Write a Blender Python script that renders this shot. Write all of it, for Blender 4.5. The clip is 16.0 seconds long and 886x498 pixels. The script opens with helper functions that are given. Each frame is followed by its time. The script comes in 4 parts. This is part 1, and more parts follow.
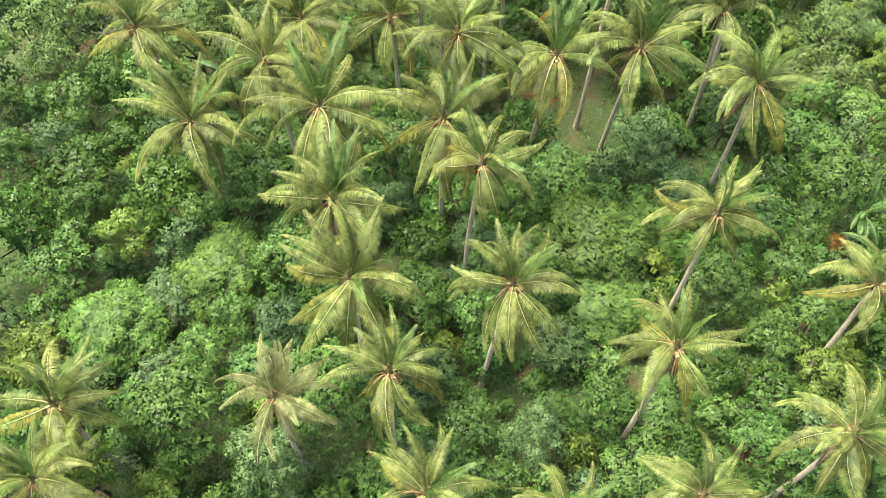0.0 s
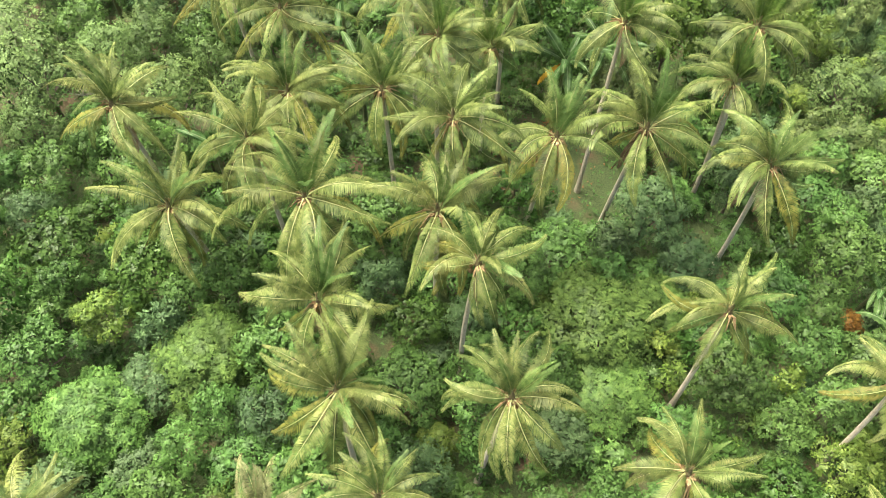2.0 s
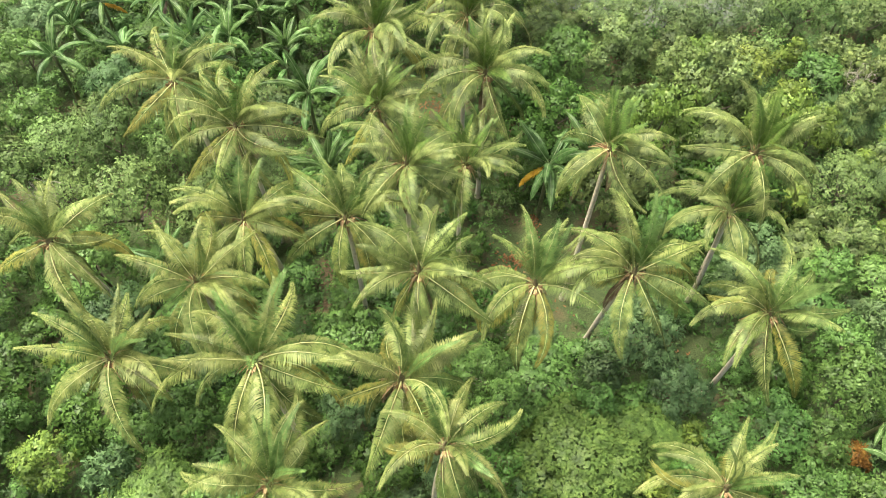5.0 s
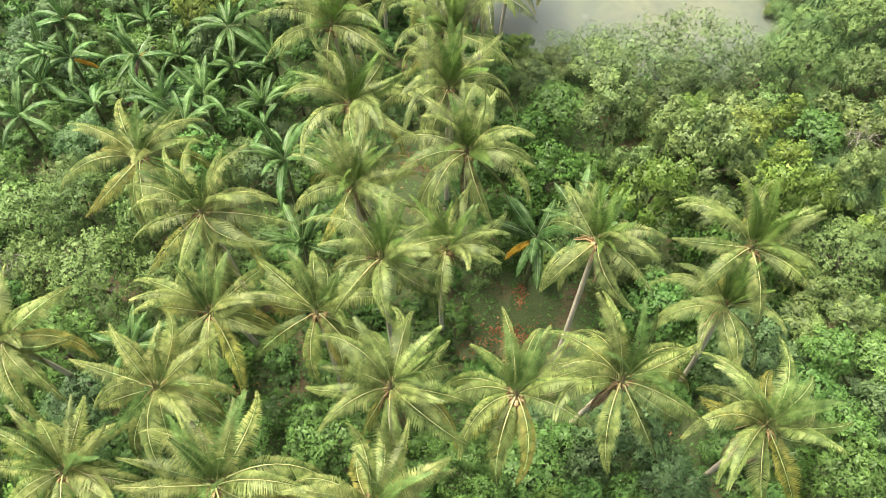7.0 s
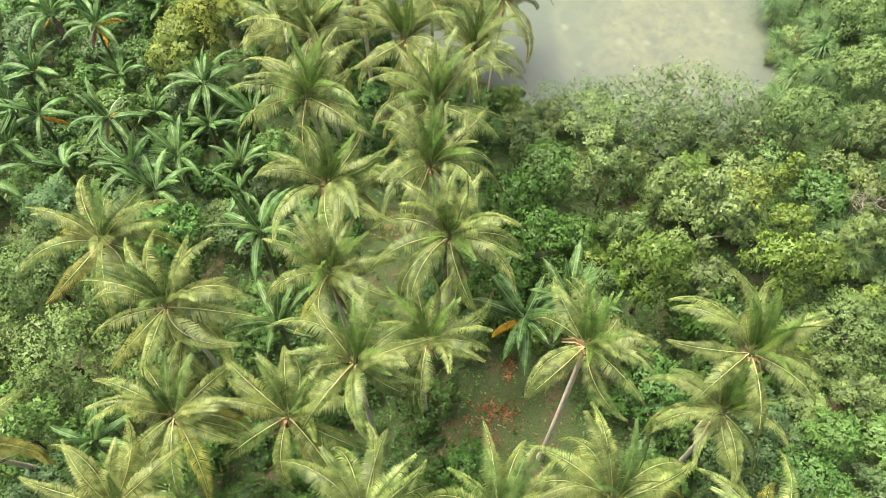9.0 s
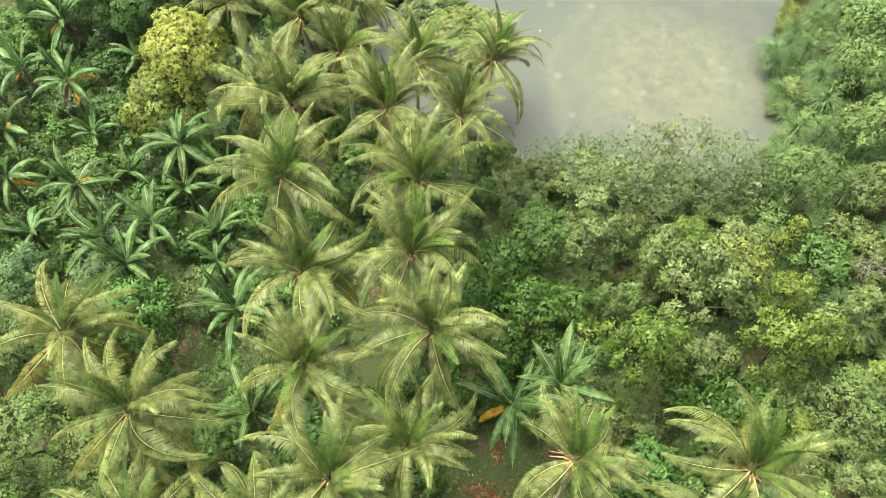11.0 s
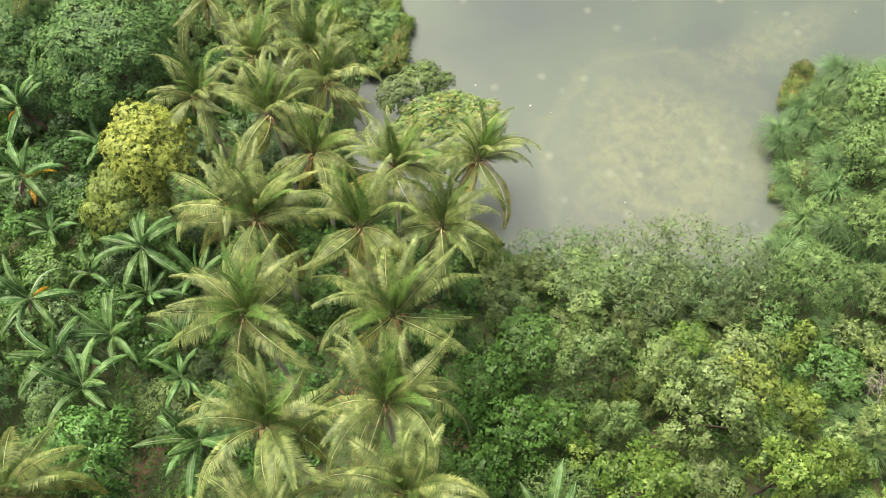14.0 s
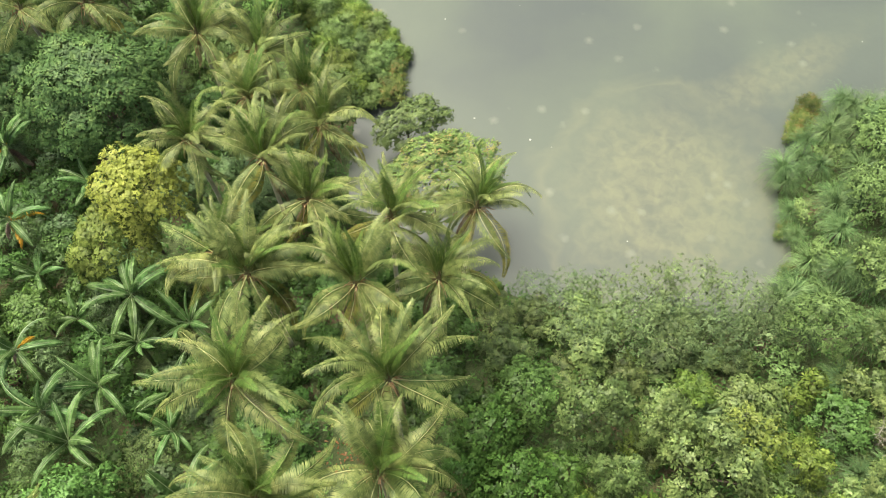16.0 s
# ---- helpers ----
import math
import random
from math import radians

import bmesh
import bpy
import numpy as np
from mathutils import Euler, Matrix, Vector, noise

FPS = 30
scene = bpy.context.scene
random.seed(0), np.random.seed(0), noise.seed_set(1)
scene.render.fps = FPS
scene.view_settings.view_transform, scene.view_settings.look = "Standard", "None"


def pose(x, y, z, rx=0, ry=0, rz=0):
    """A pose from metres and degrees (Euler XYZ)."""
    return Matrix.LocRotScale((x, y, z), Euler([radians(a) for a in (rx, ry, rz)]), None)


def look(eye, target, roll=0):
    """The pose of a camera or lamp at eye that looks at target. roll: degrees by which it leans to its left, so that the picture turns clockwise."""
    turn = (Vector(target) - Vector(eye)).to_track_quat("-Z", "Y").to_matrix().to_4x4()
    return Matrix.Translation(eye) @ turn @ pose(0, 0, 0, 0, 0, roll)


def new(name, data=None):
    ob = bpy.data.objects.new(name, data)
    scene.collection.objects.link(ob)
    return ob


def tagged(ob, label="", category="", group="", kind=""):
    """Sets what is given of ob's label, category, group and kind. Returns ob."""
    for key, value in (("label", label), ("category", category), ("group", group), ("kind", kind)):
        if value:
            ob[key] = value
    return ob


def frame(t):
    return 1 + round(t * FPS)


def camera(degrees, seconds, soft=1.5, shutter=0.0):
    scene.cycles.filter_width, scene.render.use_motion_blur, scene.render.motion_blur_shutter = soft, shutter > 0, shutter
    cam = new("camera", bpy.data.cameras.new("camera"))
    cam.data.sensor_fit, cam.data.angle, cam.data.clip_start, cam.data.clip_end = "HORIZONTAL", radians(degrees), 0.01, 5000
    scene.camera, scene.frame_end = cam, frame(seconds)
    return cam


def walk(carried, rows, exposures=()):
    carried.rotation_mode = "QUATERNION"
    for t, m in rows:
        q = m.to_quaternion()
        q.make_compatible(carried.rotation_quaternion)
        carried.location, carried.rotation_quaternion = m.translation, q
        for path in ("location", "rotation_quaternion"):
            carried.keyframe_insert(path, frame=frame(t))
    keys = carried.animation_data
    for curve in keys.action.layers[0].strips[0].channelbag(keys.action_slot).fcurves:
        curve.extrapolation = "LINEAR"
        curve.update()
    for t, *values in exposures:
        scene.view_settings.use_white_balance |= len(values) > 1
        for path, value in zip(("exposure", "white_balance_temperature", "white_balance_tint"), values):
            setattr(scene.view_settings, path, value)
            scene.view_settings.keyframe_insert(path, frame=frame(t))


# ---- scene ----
cam = camera(57.0, 16.0, soft=0.95)
# seconds, x, y, z, yaw, pitch, roll
ROWS = [
    (0.0, -0.02, 0.06, 42.88, 9.67, -62.11, -0.17),
    (0.5, -0.16, 1.05, 42.88, 9.66, -62.04, -0.19),
    (1.0, -0.30, 2.18, 42.87, 9.67, -61.96, -0.22),
    (1.5, -0.43, 3.39, 42.81, 9.63, -61.89, -0.19),
    (2.0, -0.55, 4.60, 42.78, 9.53, -61.86, -0.17),
    (2.5, -0.61, 5.90, 42.77, 9.45, -61.91, -0.15),
    (3.0, -0.65, 7.18, 42.78, 9.36, -61.95, -0.14),
    (3.5, -0.65, 8.40, 42.80, 9.27, -61.93, -0.16),
    (4.0, -0.62, 9.60, 42.83, 9.21, -61.93, -0.20),
    (6.5, -0.30, 15.40, 43.00, 9.22, -61.95, -0.18),
    (7.0, -0.27, 16.61, 43.01, 9.22, -62.03, -0.22),
    (7.5, -0.23, 17.79, 43.00, 9.22, -62.08, -0.20),
    (8.0, -0.20, 18.98, 43.02, 9.23, -62.16, -0.19),
    (8.5, -0.19, 20.14, 43.02, 9.21, -62.20, -0.19),
    (9.0, -0.19, 21.30, 43.00, 9.18, -62.25, -0.20),
    (11.5, -0.18, 26.82, 42.96, 8.99, -62.30, -0.03),
    (12.0, -0.20, 27.88, 42.93, 8.92, -62.25, 0.01),
    (12.5, -0.23, 28.95, 42.92, 8.85, -62.21, 0.04),
    (13.0, -0.28, 30.07, 42.89, 8.75, -62.23, 0.06),
    (13.5, -0.33, 31.17, 42.91, 8.66, -62.23, 0.11),
    (14.0, -0.41, 32.30, 42.94, 8.61, -62.27, 0.17),
    (14.5, -0.68, 33.40, 42.95, 8.59, -62.24, 0.19),
    (15.0, -0.92, 34.29, 43.00, 8.58, -62.16, 0.22),
    (15.5, -0.88, 34.74, 43.01, 8.54, -62.18, 0.26),
    (16.0, -0.73, 34.94, 43.01, 8.51, -62.25, 0.31),
]
walk(cam, [(t, pose(x, y, z, 90 + pitch, 0, yaw) @ pose(0, 0, 0, 0, 0, roll)) for t, x, y, z, yaw, pitch, roll in ROWS],
     exposures=((0.0, 1.79, 6750, 5), (9.0, 1.73, 6750, 6), (13.0, 1.51, 6700, 7), (16.0, 1.37, 6700, 7)))

# ---- light: bright overcast sky, the sun a soft glow in it ----
SUN_UP, SUN_ROUND = 66.0, 304.0
world = bpy.data.worlds.new("sky")
scene.world = world
world.use_nodes = True
sky = world.node_tree.nodes.new("ShaderNodeTexSky")
sky.sky_type, sky.sun_disc = "NISHITA", False
sky.sun_elevation, sky.sun_rotation = radians(SUN_UP), radians(SUN_ROUND)
sky.air_density, sky.dust_density, sky.ozone_density = 1.0, 8.0, 0.6
back = world.node_tree.nodes["Background"]
back.inputs["Strength"].default_value = 0.1
world.node_tree.links.new(sky.outputs[0], back.inputs["Color"])
sun_data = bpy.data.lights.new("sun", "SUN")
sun_data.energy, sun_data.angle, sun_data.color = 3.3, radians(36), (1.0, 0.96, 0.88)
sun = new("sun", sun_data)
sun_way = Vector((math.sin(radians(SUN_ROUND)) * math.cos(radians(SUN_UP)), math.cos(radians(SUN_ROUND)) * math.cos(radians(SUN_UP)), math.sin(radians(SUN_UP))))
sun.matrix_basis = look(sun_way * 100, (0, 0, 0))


# ---- materials ----
def nodes_of(name):
    mat = bpy.data.materials.new(name)
    mat.use_nodes = True
    t = mat.node_tree
    return mat, t.nodes, t.links, t.nodes["Principled BSDF"], t.nodes["Material Output"]


def leaf_material(name, dark, mid, light, rough=0.5, through_light=0.08, spread=0.25, gloss=0.14, silk=0.8):
    """Leaves: each leaf and each plant has its own shade; some light comes through the blade."""
    mat, n, k, b, out = nodes_of(name)
    geo, info = n.new("ShaderNodeNewGeometry"), n.new("ShaderNodeObjectInfo")
    ramp = n.new("ShaderNodeValToRGB")
    dark, mid, light = ([k * q for q in c] for k, c in ((0.41, dark), (0.67, mid), (0.76, light)))
    e = ramp.color_ramp.elements
    e[0].position, e[0].color = 0.0, (*dark, 1)
    e[1].position, e[1].color = 1.0, (*light, 1)
    m = e.new(0.5)
    m.color = (*mid, 1)
    clump, blend = n.new("ShaderNodeTexNoise"), n.new("ShaderNodeMix")
    clump.inputs["Scale"].default_value, clump.inputs["Detail"].default_value = 2.6, 2
    k.new(geo.outputs["Position"], clump.inputs["Vector"])
    wide_range = n.new("ShaderNodeMapRange")
    wide_range.inputs["From Min"].default_value, wide_range.inputs["From Max"].default_value = 0.3, 0.7
    k.new(clump.outputs["Fac"], wide_range.inputs["Value"])
    blend.inputs["Factor"].default_value = silk
    k.new(geo.outputs["Random Per Island"], blend.inputs["A"])
    k.new(wide_range.outputs[0], blend.inputs["B"])
    k.new(blend.outputs["Result"], ramp.inputs["Fac"])
    tex, coord = n.new("ShaderNodeTexNoise"), n.new("ShaderNodeTexCoord")
    tex.inputs["Scale"].default_value, tex.inputs["Detail"].default_value = 0.9, 3
    k.new(geo.outputs["Position"], tex.inputs["Vector"])
    hsv = n.new("ShaderNodeHueSaturation")
    hue, val = n.new("ShaderNodeMapRange"), n.new("ShaderNodeMapRange")
    hue.inputs["To Min"].default_value, hue.inputs["To Max"].default_value = 0.5 - 0.06 * spread, 0.5 + 0.03 * spread
    k.new(info.outputs["Random"], hue.inputs["Value"])
    val.inputs["From Min"].default_value, val.inputs["From Max"].default_value = 0.3, 0.7
    val.inputs["To Min"].default_value, val.inputs["To Max"].default_value = 1 - spread * 1.2, 1 + spread * 1.2
    k.new(tex.outputs["Fac"], val.inputs["Value"])
    k.new(hue.outputs[0], hsv.inputs["Hue"])
    each, shade = n.new("ShaderNodeMapRange"), n.new("ShaderNodeMath")
    each.inputs["To Min"].default_value, each.inputs["To Max"].default_value = 1 - spread * 1.1, 1 + spread * 0.9
    wrap = n.new("ShaderNodeMath")
    wrap.operation, shade.operation = "FRACT", "MULTIPLY"
    times = n.new("ShaderNodeMath")
    times.operation, times.inputs[1].default_value = "MULTIPLY", 7.31
    k.new(info.outputs["Random"], times.inputs[0])
    k.new(times.outputs[0], wrap.inputs[0])
    k.new(wrap.outputs[0], each.inputs["Value"])
    k.new(each.outputs[0], shade.inputs[0])
    k.new(val.outputs[0], shade.inputs[1])
    k.new(shade.outputs[0], hsv.inputs["Value"])
    k.new(ramp.outputs["Color"], hsv.inputs["Color"])
    k.new(hsv.outputs["Color"], b.inputs["Base Color"])
    b.inputs["Roughness"].default_value = rough
    b.inputs["Specular IOR Level"].default_value = gloss
    tr, mix = n.new("ShaderNodeBsdfTranslucent"), n.new("ShaderNodeMixShader")
    k.new(hsv.outputs["Color"], tr.inputs["Color"])
    mix.inputs[0].default_value = through_light
    k.new(b.outputs[0], mix.inputs[1])
    k.new(tr.outputs[0], mix.inputs[2])
    k.new(mix.outputs[0], out.inputs["Surface"])
    return mat


def bark_material(name, dark, light, scale=6.0, rough=0.9):
    mat, n, k, b, out = nodes_of(name)
    geo, tex, ramp = n.new("ShaderNodeNewGeometry"), n.new("ShaderNodeTexNoise"), n.new("ShaderNodeValToRGB")
    tex.inputs["Scale"].default_value, tex.inputs["Detail"].default_value = scale, 6
    k.new(geo.outputs["Position"], tex.inputs["Vector"])
    dark, light = ([0.6 * q for q in c] for c in (dark, light))
    ramp.color_ramp.elements[0].position, ramp.color_ramp.elements[0].color = 0.32, (*dark, 1)
    ramp.color_ramp.elements[1].position, ramp.color_ramp.elements[1].color = 0.68, (*light, 1)
    k.new(tex.outputs["Fac"], ramp.inputs["Fac"])
    k.new(ramp.outputs["Color"], b.inputs["Base Color"])
    bump = n.new("ShaderNodeBump")
    bump.inputs["Strength"].default_value, bump.inputs["Distance"].default_value = 0.6, 0.03
    k.new(tex.outputs["Fac"], bump.inputs["Height"])
    k.new(bump.outputs["Normal"], b.inputs["Normal"])
    b.inputs["Roughness"].default_value = rough
    return mat


def ground_material():
    """Reddish soil, leaf litter and short grass in patches."""
    mat, n, k, b, out = nodes_of("soil_and_grass")
    geo = n.new("ShaderNodeNewGeometry")

    def noise_at(scale, detail=5):
        t = n.new("ShaderNodeTexNoise")
        t.inputs["Scale"].default_value, t.inputs["Detail"].default_value = scale, detail
        k.new(geo.outputs["Position"], t.inputs["Vector"])
        return t

    def ramp_of(fac, a, ca, z, cz):
        r = n.new("ShaderNodeValToRGB")
        r.color_ramp.elements[0].position, r.color_ramp.elements[0].color = a, (*ca, 1)
        r.color_ramp.elements[1].position, r.color_ramp.elements[1].color = z, (*cz, 1)
        k.new(fac, r.inputs["Fac"])
        return r

    litter = ramp_of(noise_at(9.0).outputs["Fac"], 0.3, (0.055, 0.033, 0.019), 0.7, (0.155, 0.098, 0.057))
    grass = ramp_of(noise_at(14.0).outputs["Fac"], 0.3, (0.025, 0.04, 0.011), 0.72, (0.075, 0.105, 0.032))
    where = ramp_of(noise_at(0.45, 6).outputs["Fac"], 0.3, (0, 0, 0), 0.46, (1, 1, 1))
    mix = n.new("ShaderNodeMix")
    mix.data_type = "RGBA"
    k.new(where.outputs["Color"], mix.inputs["Factor"])
    k.new(litter.outputs["Color"], mix.inputs["A"])
    k.new(grass.outputs["Color"], mix.inputs["B"])
    k.new(mix.outputs["Result"], b.inputs["Base Color"])
    bump = n.new("ShaderNodeBump")
    bump.inputs["Strength"].default_value, bump.inputs["Distance"].default_value = 0.8, 0.08
    k.new(noise_at(11.0).outputs["Fac"], bump.inputs["Height"])
    k.new(bump.outputs["Normal"], b.inputs["Normal"])
    b.inputs["Roughness"].default_value = 0.95
    return mat


def water_material():
    """Turbid pond water: grey-green, with a swirling cream plume of silt and a faint ripple."""
    mat, n, k, b, out = nodes_of("turbid_water")
    geo = n.new("ShaderNodeNewGeometry")

    def noise_at(scale, detail, warp=0.0, vec=None):
        t = n.new("ShaderNodeTexNoise")
        t.inputs["Scale"].default_value, t.inputs["Detail"].default_value = scale, detail
        t.inputs["Distortion"].default_value = warp
        k.new(vec or geo.outputs["Position"], t.inputs["Vector"])
        return t

    def maths(op, a, c, clamp=False):
        m = n.new("ShaderNodeMath")
        m.operation, m.use_clamp = op, clamp
        for i, v in enumerate((a, c)):
            if isinstance(v, (int, float)):
                m.inputs[i].default_value = v
            else:
                k.new(v, m.inputs[i])
        return m.outputs[0]

    base, ramp = noise_at(0.07, 4, 0.6), n.new("ShaderNodeValToRGB")
    ramp.color_ramp.elements[0].position, ramp.color_ramp.elements[0].color = 0.32, (0.056, 0.067, 0.061, 1)
    ramp.color_ramp.elements[1].position, ramp.color_ramp.elements[1].color = 0.7, (0.082, 0.099, 0.073, 1)
    k.new(base.outputs["Fac"], ramp.inputs["Fac"])

    def oval(x, y, rx, ry, turn, fray_by):
        """How far inside a frayed oval of silt: one in its heart, nought outside."""
        place = n.new("ShaderNodeMapping")
        place.vector_type = "TEXTURE"
        place.inputs["Location"].default_value, place.inputs["Rotation"].default_value = (x, y, 0), (0, 0, radians(turn))
        place.inputs["Scale"].default_value = (rx, ry, 1000)
        k.new(geo.outputs["Position"], place.inputs["Vector"])
        length = n.new("ShaderNodeVectorMath")
        length.operation = "LENGTH"
        k.new(place.outputs[0], length.inputs[0])
        far = maths("ADD", length.outputs["Value"], maths("MULTIPLY", maths("SUBTRACT", noise_at(0.3, 5, 0.8).outputs["Fac"], 0.5), fray_by))
        return far, maths("MULTIPLY", maths("SUBTRACT", 1.05, far, True), 1.7, True)

    far, heart = oval(9.2, 63.4, 7.6, 8.6, 0, 0.7)
    _, tail = oval(15.5, 73.5, 8.5, 2.4, 38, 0.9)
    # rings of silt round the heart, broken by noise
    ripple_rings = n.new("ShaderNodeMath")
    ripple_rings.operation = "SINE"
    k.new(maths("MULTIPLY", far, 19.0), ripple_rings.inputs[0])
    rings = maths("MULTIPLY", maths("SUBTRACT", ripple_rings.outputs[0], 0.35, True), maths("MULTIPLY", noise_at(0.5, 3, 0.5).outputs["Fac"], 0.55))
    mottle = n.new("ShaderNodeMapRange")
    mottle.inputs["From Min"].default_value, mottle.inputs["From Max"].default_value = 0.36, 0.64
    k.new(noise_at(1.5, 9, 0.5).outputs["Fac"], mottle.inputs["Value"])
    body = maths("MULTIPLY", heart, maths("ADD", maths("ADD", maths("MULTIPLY", mottle.outputs[0], 0.4), 0.34), rings), True)
    body = maths("MULTIPLY", body, 0.85)
    edge = maths("MULTIPLY", maths("SUBTRACT", 0.16, maths("ABSOLUTE", maths("SUBTRACT", far, 1.0), 0.0), True), maths("MULTIPLY", noise_at(0.35, 3).outputs["Fac"], 3.6), True)
    fac = maths("MAXIMUM", maths("MAXIMUM", body, edge), maths("MULTIPLY", tail, maths("ADD", maths("MULTIPLY", mottle.outputs[0], 0.3), 0.15)), True)
    mix = n.new("ShaderNodeMix")
    mix.data_type = "RGBA"
    mix.inputs["B"].default_value = (0.132, 0.137, 0.085, 1)
    k.new(fac, mix.inputs["Factor"])
    k.new(ramp.outputs["Color"], mix.inputs["A"])
    # faint pale blots of scum, some metres apart
    cells, blot = n.new("ShaderNodeTexVoronoi"), n.new("ShaderNodeMapRange")
    cells.inputs["Scale"].default_value = 0.42
    bent = n.new("ShaderNodeVectorMath")
    ragged = noise_at(3.0, 3)
    k.new(geo.outputs["Position"], bent.inputs[0])
    slight = n.new("ShaderNodeVectorMath")
    slight.operation = "SCALE"
    slight.inputs["Scale"].default_value = 0.35
    k.new(ragged.outputs["Color"], slight.inputs[0])
    k.new(slight.outputs[0], bent.inputs[1])
    k.new(bent.outputs[0], cells.inputs["Vector"])
    blot.inputs["From Min"].default_value, blot.inputs["From Max"].default_value = 0.17, 0.0
    k.new(cells.outputs["Distance"], blot.inputs["Value"])
    pale = n.new("ShaderNodeMix")
    pale.data_type = "RGBA"
    pale.inputs["B"].default_value = (0.19, 0.2, 0.15, 1)
    k.new(maths("MULTIPLY", blot.outputs[0], 0.42), pale.inputs["Factor"])
    k.new(mix.outputs["Result"], pale.inputs["A"])
    k.new(pale.outputs["Result"], b.inputs["Base Color"])
    b.inputs["Roughness"].default_value, b.inputs["IOR"].default_value = 0.3, 1.33
    ripple, bump = noise_at(2.4, 4), n.new("ShaderNodeBump")
    bump.inputs["Strength"].default_value, bump.inputs["Distance"].default_value = 0.12, 0.05
    k.new(ripple.outputs["Fac"], bump.inputs["Height"])
    k.new(bump.outputs["Normal"], b.inputs["Normal"])
    return mat


SOIL, WATER = ground_material(), water_material()
PALM_BARK = bark_material("palm_bark", (0.66, 0.56, 0.41), (0.98, 0.87, 0.66), 9)
TREE_BARK = bark_material("tree_bark", (0.07, 0.05, 0.035), (0.2, 0.16, 0.12), 8)
DEAD_BARK = bark_material("dead_bark", (0.24, 0.21, 0.17), (0.42, 0.39, 0.33), 8)
HUSK = bark_material("coconut_husk", (0.26, 0.14, 0.05), (0.42, 0.30, 0.10), 5, 0.6)
SHEATH = bark_material("leaf_sheath", (0.13, 0.095, 0.045), (0.3, 0.25, 0.11), 9, 0.85)
SPRAY = bark_material("flower_spray", (0.4, 0.21, 0.09), (0.68, 0.5, 0.26), 12, 0.8)
FROND = leaf_material("palm_leaflet", (0.114, 0.171, 0.0426), (0.202, 0.272, 0.073), (0.362, 0.417, 0.142), 0.48, 0.3, 0.22, 0.22, 0.75)
FROND_YOUNG = leaf_material("young_palm_leaflet", (0.07, 0.145, 0.03), (0.13, 0.225, 0.055), (0.21, 0.31, 0.1), 0.46, 0.25, 0.2, 0.25)
FROND_OLD = leaf_material("old_palm_leaflet", (0.145, 0.185, 0.0449), (0.26, 0.273, 0.0599), (0.384, 0.371, 0.0999), 0.5, 0.25, 0.22, 0.2)
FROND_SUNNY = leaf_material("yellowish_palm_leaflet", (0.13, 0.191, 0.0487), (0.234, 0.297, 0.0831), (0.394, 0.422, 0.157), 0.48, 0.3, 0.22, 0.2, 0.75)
FROND_SILKY = leaf_material("silky_palm_leaflet", (0.104, 0.161, 0.0456), (0.207, 0.272, 0.0791), (0.373, 0.417, 0.147), 0.48, 0.3, 0.18, 0.22, 0.75)
FROND_HEART = leaf_material("heart_palm_leaflet", (0.07, 0.155, 0.03), (0.135, 0.24, 0.048), (0.24, 0.33, 0.08), 0.46, 0.25, 0.15, 0.25, 0.5)
FROND_DRY = leaf_material("dry_palm_leaflet", (0.15, 0.175, 0.065), (0.25, 0.275, 0.11), (0.37, 0.38, 0.19), 0.55, 0.2, 0.2)
FROND_BROWN = leaf_material("dead_palm_leaflet", (0.19, 0.12, 0.065), (0.32, 0.22, 0.13), (0.46, 0.35, 0.22), 0.75, 0.15, 0.2)
MIDRIB = bark_material("palm_midrib", (0.58, 0.6, 0.22), (0.8, 0.8, 0.36), 4, 0.5)
MIDRIB_YOUNG = bark_material("young_palm_midrib", (0.16, 0.22, 0.06), (0.28, 0.34, 0.1), 4, 0.5)
BANANA = leaf_material("banana_blade", (0.06, 0.132, 0.0368), (0.106, 0.213, 0.0598), (0.178, 0.305, 0.106), 0.48, 0.22, 0.25, 0.22)
BANANA_RIB = bark_material("banana_midrib", (0.2, 0.3, 0.12), (0.34, 0.43, 0.21), 4, 0.45)
BANANA_STEM = bark_material("banana_stem", (0.10, 0.13, 0.05), (0.24, 0.25, 0.11), 6, 0.6)
BANANA_BROWN = leaf_material("dried_banana_blade", (0.13, 0.085, 0.055), (0.24, 0.17, 0.12), (0.42, 0.33, 0.25), 0.8, 0.1, 0.25)
BANANA_DEAD = leaf_material("withered_banana_blade", (0.45, 0.22, 0.025), (0.66, 0.38, 0.04), (0.72, 0.5, 0.09), 0.6, 0.25, 0.25)
